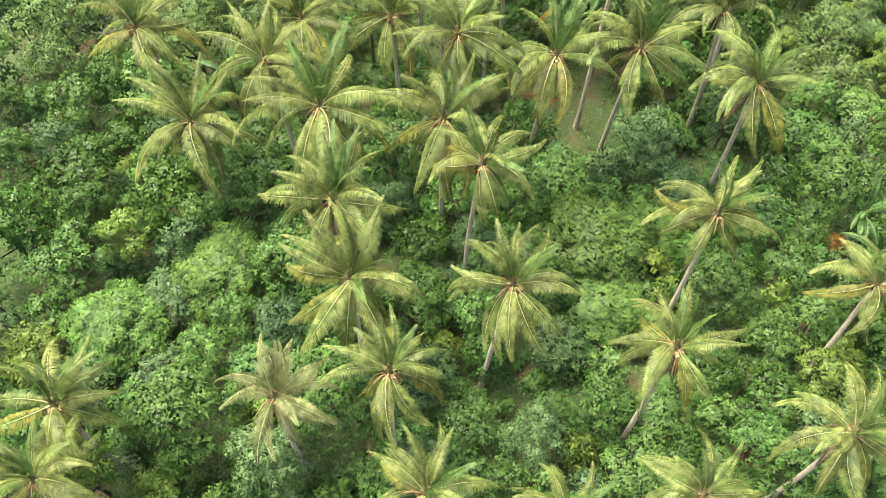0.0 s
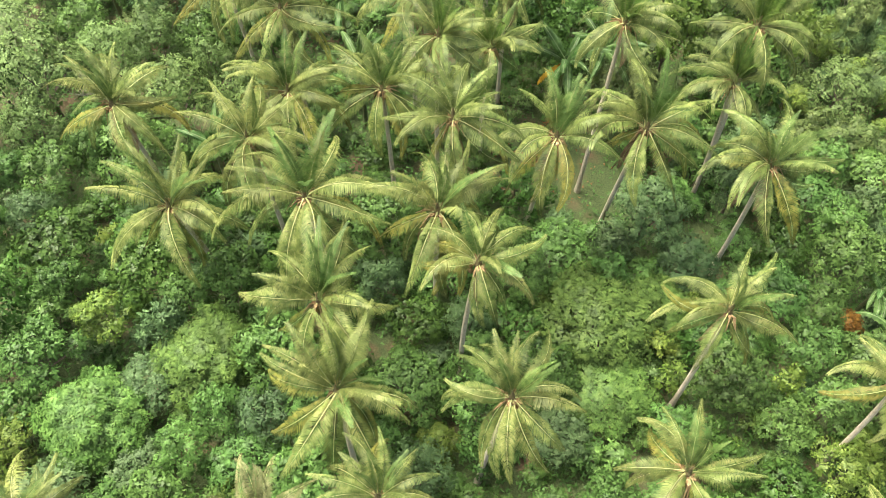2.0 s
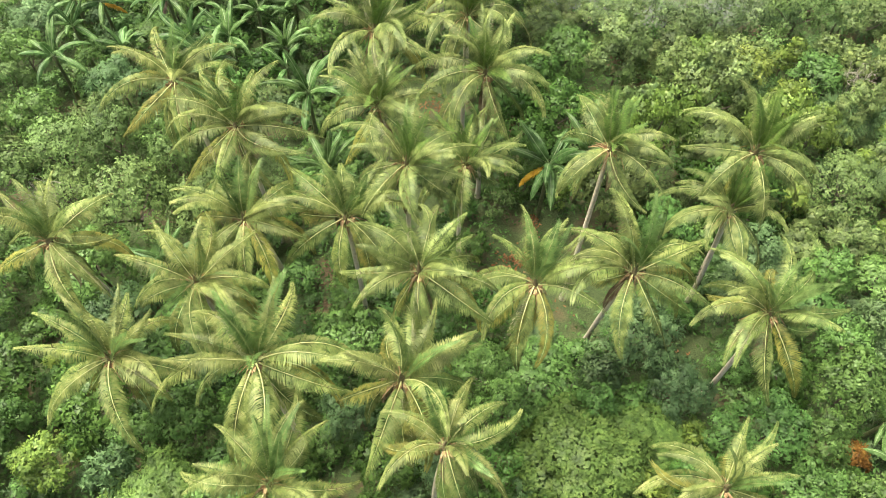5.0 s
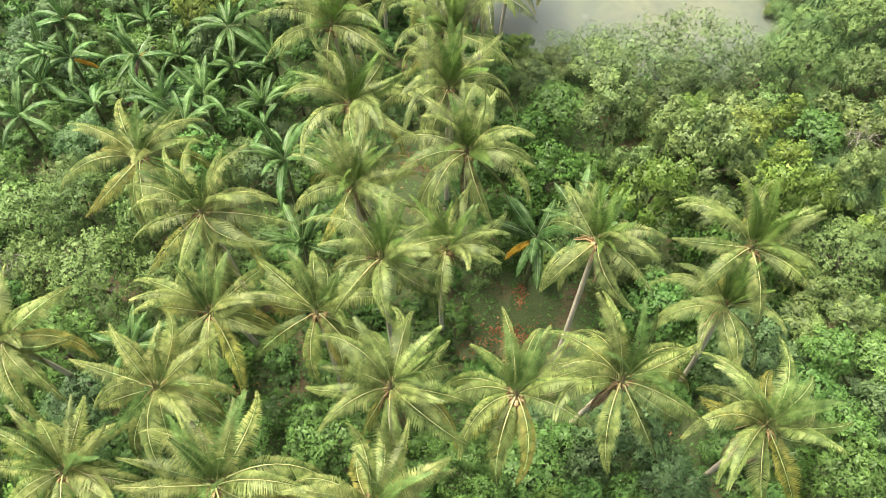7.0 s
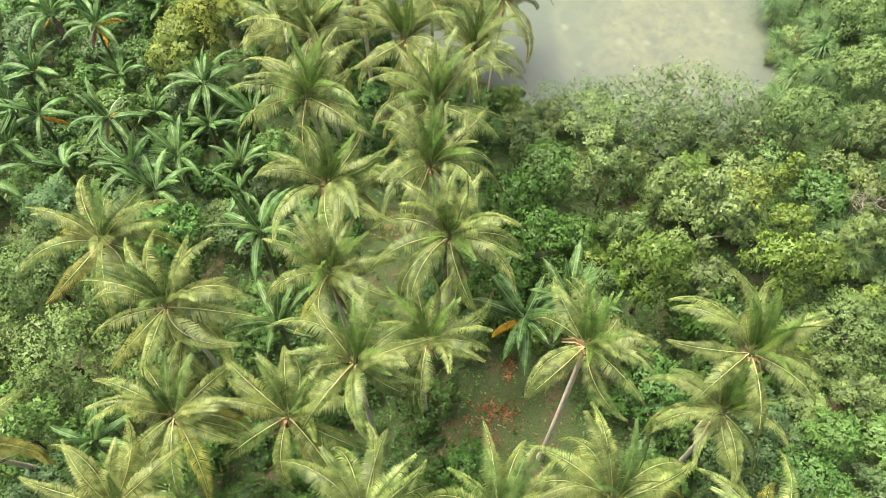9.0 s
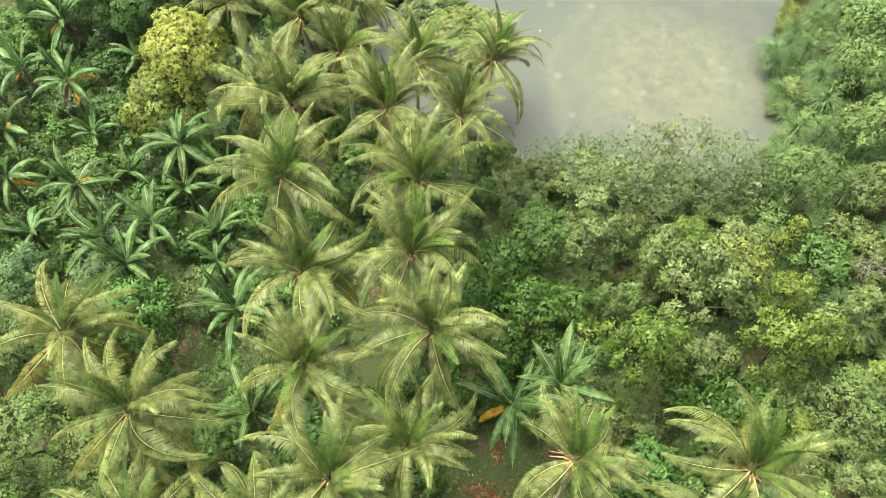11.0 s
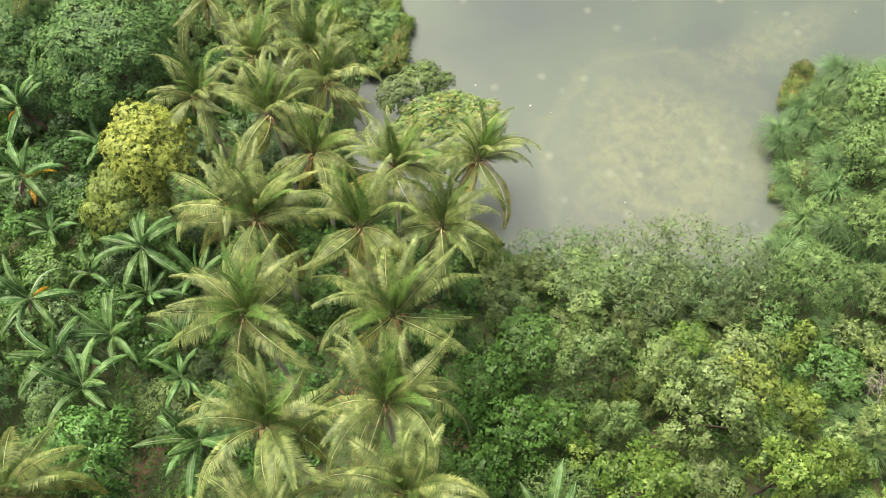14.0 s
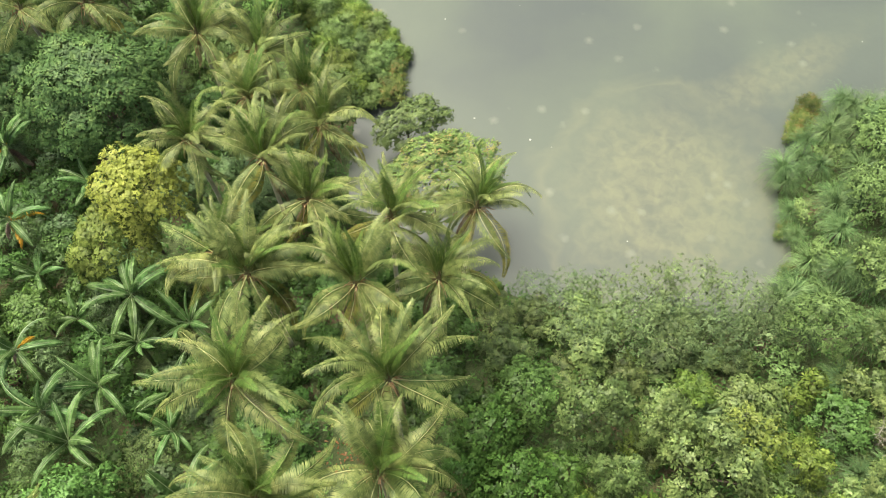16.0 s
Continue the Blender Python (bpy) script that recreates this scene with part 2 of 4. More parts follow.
LEAF = {
    "green": leaf_material("bush_leaf", (0.0519, 0.116, 0.0246), (0.0917, 0.186, 0.0443), (0.155, 0.281, 0.0757), 0.42),
    "pale": leaf_material("pale_bush_leaf", (0.0634, 0.13, 0.0459), (0.105, 0.187, 0.0689), (0.175, 0.268, 0.115), 0.45),
    "dark": leaf_material("dark_bush_leaf", (0.0335, 0.085, 0.0164), (0.0651, 0.142, 0.0287), (0.112, 0.21, 0.0492), 0.38),
    "olive": leaf_material("olive_leaf", (0.0804, 0.142, 0.0392), (0.136, 0.218, 0.065), (0.201, 0.299, 0.101), 0.5),
    "lime": leaf_material("lime_leaf", (0.0758, 0.138, 0.0218), (0.131, 0.21, 0.0374), (0.223, 0.299, 0.0662), 0.45),
    "citron": leaf_material("citron_leaf", (0.12, 0.18, 0.03), (0.19, 0.255, 0.05), (0.29, 0.345, 0.085), 0.45),
    "fresh": leaf_material("fresh_bush_leaf", (0.0651, 0.145, 0.0312), (0.112, 0.212, 0.0476), (0.186, 0.305, 0.0754), 0.45),
    "broad": leaf_material("broadleaf_leaf", (0.06, 0.127, 0.0374), (0.106, 0.198, 0.0583), (0.204, 0.305, 0.0935), 0.5),
    "yellow": leaf_material("yellow_leaf", (0.171, 0.207, 0.035), (0.272, 0.308, 0.055), (0.383, 0.404, 0.09), 0.45),
    "grey": leaf_material("grey_green_leaf", (0.074, 0.126, 0.0378), (0.138, 0.209, 0.0631), (0.238, 0.31, 0.104), 0.48, 0.08, 0.32, 0.18),
    "croton": leaf_material("croton_leaf", (0.18, 0.08, 0.02), (0.27, 0.135, 0.03), (0.36, 0.23, 0.05), 0.45),
    "strap": leaf_material("screwpine_leaf", (0.06, 0.125, 0.042), (0.115, 0.205, 0.072), (0.205, 0.305, 0.12), 0.45),
    "fern": leaf_material("fern_leaf", (0.075, 0.13, 0.03), (0.125, 0.19, 0.045), (0.27, 0.2, 0.075), 0.55),
    "wisp": leaf_material("wispy_tree_leaf", (0.08, 0.14, 0.052), (0.14, 0.215, 0.082), (0.225, 0.315, 0.13), 0.5),
    "flush": leaf_material("reddish_tipped_leaf", (0.1, 0.175, 0.045), (0.17, 0.26, 0.065), (0.36, 0.29, 0.12), 0.5),
    "rust": leaf_material("rusty_young_leaf", (0.225, 0.114, 0.04), (0.375, 0.228, 0.08), (0.45, 0.38, 0.144), 0.5),
    "fallen": leaf_material("fallen_leaf", (0.26, 0.1, 0.04), (0.42, 0.2, 0.08), (0.5, 0.34, 0.19), 0.8, 0.1),
    "grass": leaf_material("undergrowth_leaf", (0.0418, 0.105, 0.0197), (0.0716, 0.16, 0.0344), (0.118, 0.225, 0.0549), 0.5),
}
FOAM = bark_material("foam", (0.3, 0.32, 0.26), (0.5, 0.5, 0.44), 3, 0.6)


# ---- building helpers ----
def mesh_of(name, verts, faces, material, smooth=False):
    me = bpy.data.meshes.new(name)
    me.from_pydata([tuple(map(float, v)) for v in verts], [], [tuple(f) for f in faces])
    me.materials.append(material)
    if smooth:
        me.polygons.foreach_set("use_smooth", [True] * len(me.polygons))
    me.update()
    return me


def part(name, mesh, parent, m=None, label=""):
    ob = new(name, mesh)
    ob.parent = parent
    if m is not None:
        ob.matrix_basis = m
    return tagged(ob, label)


def thing(name, m, label, category, group=""):
    ob = new(name)
    ob.empty_display_size = 0.3
    ob.matrix_basis = m
    return tagged(ob, label, category, group)


def unit(v):
    v = np.asarray(v, float)
    return v / np.maximum(np.linalg.norm(v, axis=-1, keepdims=True), 1e-9)


def tube(points, radii, sides, verts, faces):
    """A tapered tube along points, added to verts and faces."""
    points = np.asarray(points, float)
    along = unit(np.gradient(points, axis=0))
    start = len(verts)
    ref = np.array((0.31, 0.87, 0.1)) if abs(along[0] @ np.array((0, 0, 1.0))) > 0.7 else np.array((0, 0, 1.0))
    for p, a, r in zip(points, along, radii):
        u = unit(np.cross(a, ref))
        v = np.cross(a, u)
        for i in range(sides):
            w = 2 * math.pi * i / sides
            verts.append(p + r * (math.cos(w) * u + math.sin(w) * v))
    for j in range(len(points) - 1):
        for i in range(sides):
            a, b = start + j * sides + i, start + j * sides + (i + 1) % sides
            faces.append((a, b, b + sides, a + sides))
    faces.append(tuple(start + (len(points) - 1) * sides + i for i in range(sides)))


# ---- the lie of the land ----
SHORE = np.array([(0.6, 55.3), (-3.0, 57.0), (-7.5, 58.2), (-10.2, 60.0), (-11.0, 66.0), (-9.4, 68.6), (-8.9, 70.4), (-11.4, 72.8), (-13.8, 76.0), (-20, 92),
                  (-30, 130), (20, 170), (90, 150), (95, 85), (40, 76), (24, 71.9), (19.4, 71.2), (18.2, 69.4), (17.6, 67.6), (15.6, 65.2), (15.8, 62.4), (16.6, 60), (15.8, 57.2), (12.5, 54.9), (6, 54.8)])


def shore_distance(x, y):
    """Metres to the shoreline: below nought over the pond."""
    x, y = np.atleast_1d(np.asarray(x, float)), np.atleast_1d(np.asarray(y, float))
    best, inside = np.full(x.shape, 1e9), np.zeros(x.shape, bool)
    for (ax, ay), (bx, by) in zip(SHORE, np.roll(SHORE, -1, 0)):
        ex, ey = bx - ax, by - ay
        s = np.clip(((x - ax) * ex + (y - ay) * ey) / (ex * ex + ey * ey), 0, 1)
        best = np.minimum(best, np.hypot(x - ax - s * ex, y - ay - s * ey))
        if ey:
            inside ^= ((ay > y) != (by > y)) & (x < ax + (y - ay) / ey * ex)
    return np.where(inside, -best, best)


def land(x, y):
    """Height of the ground: a low rise that falls to the pond, with its bed."""
    x, y = np.atleast_1d(np.asarray(x, float)), np.atleast_1d(np.asarray(y, float))
    u = np.clip((y - 17) / 16, 0, 1)
    z = 0.6 + 2.0 * (1 - u * u * (3 - 2 * u))
    z += 0.13 * np.sin(x * 0.7 + 1.3 * np.sin(y * 0.31)) + 0.11 * np.sin(y * 0.83 + x * 0.4)
    d = shore_distance(x, y)
    w = np.clip((d + 0.4) / 3.4, 0, 1)
    bed = np.clip(-0.42 + 0.35 * (d + 0.4), -1.6, 0)
    return np.where(d < -0.4, bed, -0.42 + (z + 0.42) * w * w * (3 - 2 * w))


def height(x, y):
    return float(land(x, y)[0])


def build_ground():
    near_x, near_y = np.arange(-46, 46.1, 0.8), np.arange(-16, 100.1, 0.8)
    far = np.array((4, 12, 30, 80, 220, 700, 2400.0))
    xs = np.concatenate([near_x[0] - far[::-1], near_x, near_x[-1] + far])
    ys = np.concatenate([near_y[0] - far[::-1], near_y, near_y[-1] + far])
    gx, gy = np.meshgrid(xs, ys)
    gz = land(gx.ravel(), gy.ravel())
    verts = np.stack([gx.ravel(), gy.ravel(), gz], 1)
    w = len(xs)
    faces = [(j * w + i, j * w + i + 1, (j + 1) * w + i + 1, (j + 1) * w + i) for j in range(len(ys) - 1) for i in range(w - 1)]
    tagged(new("ground", mesh_of("ground", verts, faces, SOIL, True)), "reddish soil with leaf litter and short grass", "ground", kind="structure")


build_ground()
centre = SHORE.mean(0)
bm = bmesh.new()
ring = [bm.verts.new((*(p + unit(p - centre) * 2.5), -0.3)) for p in SHORE]
bm.faces.new(ring)
bmesh.ops.triangulate(bm, faces=bm.faces[:])
water_mesh = bpy.data.meshes.new("water")
bm.to_mesh(water_mesh)
bm.free()
water_mesh.materials.append(WATER)
tagged(new("water", water_mesh), "murky grey-green pond water with a cream silt plume", "pond", kind="structure")


# ---- coconut palms ----
def frond_meshes(name, rise, droop, seed, material, length=4.0, sway=0.0, bend=1.5):
    """One frond along +x: rise and droop are its slopes at base and tip in degrees. Gives leaflets and midrib."""
    rng = np.random.default_rng(seed)
    n = 170
    s = np.linspace(0, 1, n)
    slope = np.radians(rise + (droop - rise) * s ** bend)
    step = length / (n - 1)
    x, z = np.cumsum(np.cos(slope)) * step, np.cumsum(np.sin(slope)) * step
    p = np.stack([x - x[0], sway * s * s * length, z - z[0]], 1)
    t = unit(np.gradient(p, axis=0))
    side = unit(np.cross((0, 0, 1.0), t) + np.array((0, 1e-4, 0)))
    side = np.where(side[:, 1:2] < 0, -side, side)
    up = np.cross(t, side)
    verts, faces, soft = [], [], []
    twist = rng.normal(0, 0.25)
    pendant = 0.15 if rise > 78 else 0.75 if rise > 65 else 1.25
    reach = 0.6 if rise > 84 else 0.8 if rise > 76 else 1.0
    # neighbouring leaflets hang alike, in a few soft folds
    folds = [sum(a * np.sin(s * f + g) for a, f, g in zip(rng.uniform(0.04, 0.11, 3), (3, 7, 14), rng.uniform(0, 6, 3))) for _ in range(2)]
    for half in (-1, 1):
        for i in range(n // 9, n):
            q = s[i]
            size = 0.98 * reach * min(1, 0.45 + 1.9 * (q - 0.1)) * (1 - 0.75 * max(0, q - 0.42) / 0.58) * rng.uniform(0.8, 1.07) * length / 4.2
            fold = folds[half > 0][i]
            ahead = 0.3 + 0.72 * q * q + 0.25 * fold + rng.normal(0, 0.05)
            way = unit(side[i] * half * math.cos(ahead) + t[i] * math.sin(ahead) + up[i] * (0.34 * half * twist + 0.22 + 0.3 * fold + rng.normal(0, 0.06)))
            hang = pendant + 0.8 * fold + rng.normal(0, 0.12)
            end = unit(0.62 * way + np.array((0, 0, -1.0)) * hang)
            base = p[i] + t[i] * rng.normal(0, 0.012)
            mid, tip = base + way * size * 0.36, base + way * size * 0.36 + end * size * 0.64
            wide = unit(t[i] - way * (t[i] @ way)) * 0.0168 * rng.uniform(0.85, 1.2)
            a = len(verts)
            verts += [base, mid - wide, mid + wide, tip]
            flat = unit(np.cross(way + end, wide))
            if flat @ up[i] < 0:
                flat = -flat
                faces += [(a, a + 2, a + 1), (a + 1, a + 2, a + 3)]
            else:
                faces += [(a, a + 1, a + 2), (a + 2, a + 1, a + 3)]
            soft += [unit(0.5 * (up[i] + 0.35 * half * side[i]) + 0.7 * flat)] * 4
    leaves = mesh_of(name, verts, faces, material, True)
    leaves.normals_split_custom_set_from_vertices([tuple(map(float, q)) for q in soft])
    rv, rf = [], []
    keep = list(range(0, n, n // 10)) + [n - 1]
    tube(p[keep], [0.017 * (1 - s[i]) + 0.024 * math.exp(-9 * s[i]) + 0.004 for i in keep], 3, rv, rf)
    return leaves, mesh_of(name + "_midrib", rv, rf, MIDRIB_YOUNG if rise > 60 else MIDRIB, True)


# slopes at base and tip, from the youngest spear to the oldest hanging frond
SHAPES = ((88, 66), (80, 44), (72, 12), (60, -20), (44, -48), (24, -66), (4, -76), (-18, -82), (-44, -88))
FRONDS = {}
for kind_name, coat in (("fresh", FROND), ("sunny", FROND_SUNNY), ("dry", FROND_DRY)):
    for c, (rise, droop) in enumerate(SHAPES):
        for v in range(3):
            skin = coat
            if kind_name != "dry":
                skin = FROND_YOUNG if c < 2 else FROND_OLD if c >= 6 and v == 1 else coat
            FRONDS[kind_name, c, v] = frond_meshes("frond", rise + 5 * (v - 1), droop + 6 * (v - 1), 40 + 10 * c + v, skin, 3.9, (0.14, -0.26, 0.36)[v], 1.3)
# the row towards the pond: fuller, younger crowns, their leaves bent over at the tips
FULL = ((88, 74), (82, 56), (75, 26), (66, -14), (54, -46), (38, -64), (18, -74), (-10, -82), (-42, -88))
for c, (rise, droop) in enumerate(FULL):
    for v in range(3):
        FRONDS["silky", c, v] = frond_meshes("frond", rise + 5 * (v - 1), droop + 8 * (v - 1), 340 + 10 * c + v, FROND_HEART if c < 2 else FROND_OLD if c >= 7 and v == 1 else FROND_SILKY, 3.9, (0.16, -0.28, 0.4)[v])

for v in range(3):
    FRONDS["brown", 8, v] = frond_meshes("frond", -52 - 8 * v, -89, 640 + v, FROND_BROWN, 3.2, (0.1, -0.2, 0.25)[v])
bm = bmesh.new()
bmesh.ops.create_icosphere(bm, subdivisions=1, radius=0.13)
for v in bm.verts:
    v.co = Vector((v.co.x * (0.92 + 0.1 * abs(v.co.z) / 0.13), v.co.y * 0.95, v.co.z * 1.22))
COCONUT = bpy.data.meshes.new("coconut")
bm.to_mesh(COCONUT)
bm.free()
COCONUT.materials.append(HUSK)
COCONUT.polygons.foreach_set("use_smooth", [True] * len(COCONUT.polygons))


def spray_mesh(seed):
    """Flower sprays and dry sheaths round the heart of a palm."""
    rng = np.random.default_rng(seed)
    verts, faces = [], []
    for i in range(26):
        w, out = rng.uniform(0, 2 * math.pi), rng.uniform(0.35, 1.0)
        d = np.array((math.cos(w), math.sin(w), 0))
        pts = [d * 0.08, d * out * 0.5 + np.array((0, 0, 0.18)), d * out + np.array((0, 0, rng.uniform(-0.85, 0.0)))]
        tube(pts, [0.045, 0.042, 0.016], 3, verts, faces)
    return mesh_of("flower_spray", verts, faces, SPRAY)


SPRAYS = [spray_mesh(i) for i in range(4)]


def sheath_mesh():
    """The fibrous sheath of leaf bases round the heart, drawn out into a spear."""
    verts, faces = [], []
    zs = (-0.42, -0.3, -0.12, 0.06, 0.3, 0.7)
    tube([(0.012 * (i % 2), 0.01 * (i % 3), z) for i, z in enumerate(zs)], (0.12, 0.17, 0.19, 0.15, 0.08, 0.02), 9, verts, faces)
    for i, v in enumerate(verts):
        v[:2] *= 1 + 0.16 * (i % 2) - 0.08 * (i % 3)
    return mesh_of("sheath", verts, faces, SHEATH)


SHEATH_MESH = sheath_mesh()


def palm_trunk(bx, by, bz, tx, ty, tz, rng):
    """A ringed, slightly bowed trunk from its foot to the heart, in the palm's own space."""
    n = max(16, int(math.dist((bx, by, bz), (tx, ty, tz)) / 0.13))
    s = np.linspace(0, 1, n)
    bow = rng.uniform(0.2, 0.55) * (1.0 if by < 34 else 0.4)
    foot, top = np.array((0, 0, -0.35)), np.array((tx - bx, ty - by, tz - bz - 0.3))
    pts = foot + (top - foot) * s[:, None]
    pts[:, :2] -= (np.sin(s * math.pi) * bow * 0.6)[:, None] * unit(top[:2] + 1e-3)
    r = 0.1 + 0.03 * (1 - s) + 0.13 * np.exp(-s * 16) + 0.012 * (np.arange(n) % 2)
    verts, faces = [], []
    tube(pts, r, 8, verts, faces)
    return mesh_of("trunk", verts, faces, PALM_BARK)


def coconut_palm(index, tx, ty, tz, bx, by, size, dry=False, fronds=23):
    rng = np.random.default_rng(900 + index)
    bz = height(bx, by)
    label = "withered pale coconut palm among green bushes" if dry else "coconut palm with arching yellow-green fronds" if by < 38 else "coconut palm with full green crown near the pond"
    palm = thing("coconut_palm", pose(bx, by, bz), label, "palm tree", "coconut palms of the grove")
    part("trunk", palm_trunk(bx, by, bz, tx, ty, tz, rng), palm, label="grey ringed trunk")
    heart = Vector((tx - bx, ty - by, tz - bz))
    # the wind from the hill bends the young leaves over more than the old ones
    wind = (rng.normal(-9, 4), rng.normal(7, 5))
    full = by > 30 and not (bx < -12 and by < 37)
    turn = rng.uniform(0, 360)
    for i in range(fronds):
        age = i / (fronds - 1)
        c = min(8, max(0, int(age ** (1.02 if full else 0.8) * 8.3 + rng.normal(0, 0.4))))
        leaves, rib = FRONDS["silky" if full else "dry" if dry else "sunny" if by < 24 or bx < -12 else "fresh", c, int(rng.integers(3))]
        k = size * (0.91 if full else 1.0) * rng.uniform(0.86, 1.08) * (0.76, 0.8, 0.84, 0.9, 0.96, 1.0, 1.0, 0.98, 0.9)[c]
        way = turn + i * 137.5 + rng.normal(0, 9)
        if 1 <= c <= 4:
            way -= 0.22 * ((way - 80 + 180) % 360 - 180)
        m = Matrix.Translation(heart) @ pose(0, 0, 0, wind[0] * (1.1 - 0.11 * c), wind[1] * (1.1 - 0.11 * c), 0) @ pose(0, 0, 0.02 * (8 - c), rng.normal(0, 20 if full else 17), 0, way) @ Matrix.Translation((0.1, 0, 0)) @ Matrix.Diagonal((k, k * rng.uniform(0.9, 1.12), k, 1))
        blade = part("frond", leaves, palm, m, "drooping yellowed frond" if c >= 7 else "")
        part("midrib", rib, blade, label="pale yellow midrib" if i == 0 else "")
    for j in range(0 if dry else int(rng.integers(0, 3))):
        leaves, rib = FRONDS["brown", 8, j]
        k = size * rng.uniform(0.7, 0.95)
        blade = part("frond", leaves, palm, Matrix.Translation(heart - Vector((0, 0, 0.2))) @ pose(0, 0, 0, 0, 0, rng.uniform(190, 350)) @ Matrix.Diagonal((k, k * 0.7, k, 1)), "dead brown frond hanging down")
        part("midrib", rib, blade)
    part("sheath", SHEATH_MESH, palm, Matrix.Translation(heart) @ pose(0, 0, 0, 0, 0, turn), "brown fibrous leaf sheath")
    part("flower_spray", SPRAYS[index % 4], palm, Matrix.Translation(heart - Vector((0, 0, 0.12))), "orange-brown flower stalks")
    for j in range(int(rng.integers(3, 7))):
        w = rng.uniform(0, 2 * math.pi)
        spot = heart + Vector((0.3 * math.cos(w), 0.3 * math.sin(w), rng.uniform(-0.55, -0.2)))
        part("coconut", COCONUT, palm, Matrix.Translation(spot) @ pose(0, 0, 0, rng.uniform(-25, 25), rng.uniform(-25, 25), 0), "tan coconut" if j == 0 else "")


# heart x, y, z, foot x, foot y, size of the crown
HILL_PALMS = (
    (0.4, 14.4, 13.2, -0.4, 13.5, 0.82), (-1.6, 19.2, 14.4, -2.0, 18.8, 0.77), (8.8, 19.9, 12.0, 8.7, 18.7, 0.82), (6.7, 12.4, 14.2, 6.7, 11.5, 0.71),
    (-7.7, 17.2, 13.0, -7.4, 16.2, 0.95), (-6.1, 13.6, 13.2, -6.0, 12.8, 1.0), (-8.1, 8.6, 12.2, -8.0, 8.0, 0.71), (-3.8, 10.0, 13.2, -3.9, 9.3, 0.76),
    (-17.0, 7.1, 11.2, -16.6, 6.4, 0.86), (-16.6, 4.2, 11.2, -16.3, 3.8, 0.80), (-1.7, 6.0, 12.0, -1.7, 5.4, 0.76), (8.4, 7.6, 12.0, 8.4, 6.9, 0.67),
    (13.9, 10.8, 12.2, 13.5, 9.9, 0.82), (16.2, 18.4, 10.4, 16.0, 16.9, 0.76), (3.4, 6.0, 12.0, 3.4, 5.4, 0.67))
MIDDLE_PALMS = (
    (0.9, 26.5, 13.3, 0.3, 29.2, 0.90), (4.8, 27.7, 13.2, 4.5, 29.6, 0.99), (10.4, 27.0, 12.6, 10.9, 27.4, 0.90), (-3.6, 21.5, 14.0, -4.0, 22.6, 0.96),
    (-9.2, 21.4, 13.8, -9.0, 21.2, 1.07), (-13.0, 24.9, 12.2, -12.6, 24.6, 0.94), (-15.9, 21.4, 11.2, -15.7, 22.2, 0.98), (-19.8, 25.8, 12.2, -20.6, 27.2, 0.92),
    (-3.6, 25.5, 15.0, -4.4, 26.6, 0.94), (-7.7, 29.4, 11.4, -7.5, 29.0, 0.98), (-12.3, 28.8, 11.0, -12.9, 31.2, 0.96), (-5.2, 31.3, 13.4, -5.4, 31.6, 0.92),
    (-2.9, 33.6, 10.6, -3.0, 33.4, 0.98), (3.4, 33.2, 13.8, 3.1, 32.0, 0.90), (9.5, 33.8, 14.0, 10.2, 33.6, 1.01))
ROW_PALMS = (
    (9.0, 32.0, 12.0, 9.9, 32.5, 0.9), (-13.5, 32.8, 12.4, -13.6, 33.2, 1.02), (-17.8, 35.8, 11.2, -17.4, 35.9, 0.96), (-7.6, 36.0, 11.0, -7.6, 36.2, 1.08),
    (-2.6, 38.0, 12.0, -2.6, 38.2, 1.06), (-4.0, 41.3, 12.3, -4.1, 41.6, 1.08), (-8.4, 39.7, 12.2, -8.4, 40.0, 1.1), (-4.4, 45.0, 12.0, -4.4, 45.4, 1.1),
    (-10.1, 43.7, 13.0, -9.8, 44.2, 1.06), (-6.6, 49.2, 11.4, -6.6, 49.6, 1.06), (-11.5, 49.2, 10.8, -11.2, 49.6, 1.12), (-13.4, 50.2, 10.2, -13.4, 50.6, 0.96))
POND_PALMS = (
    (-3.3, 51.0, 9.2, -3.6, 51.4, 0.98), (-5.9, 53.2, 10.4, -6.0, 53.4, 1.0), (-2.1, 55.2, 8.9, -2.6, 54.8, 0.98), (-10.2, 54.2, 9.2, -10.2, 54.4, 1.0),
    (-12.8, 55.9, 9.6, -12.8, 56.2, 1.06), (-14.8, 59.8, 9.0, -14.8, 60.2, 0.96), (-12.0, 60.8, 9.0, -12.4, 60.9, 0.9), (-10.6, 58.8, 9.0, -11.6, 58.6, 0.94),
    (-15.0, 62.9, 9.0, -15.0, 63.2, 0.95), (-18.7, 63.7, 9.0, -18.6, 64.0, 1.0), (-17.1, 56.8, 9.0, -16.9, 57.0, 0.92), (-25.9, 65.4, 8.4, -25.8, 65.6, 1.0), (-29.3, 64.4, 8.4, -29.2, 64.6, 1.0))
PALMS = HILL_PALMS + MIDDLE_PALMS + ROW_PALMS + POND_PALMS
for i, row in enumerate(PALMS):
    coconut_palm(i, *row, dry=(i == 6), fronds=20 if row[5] < 0.8 else 26 if row[4] > 30 else 23)


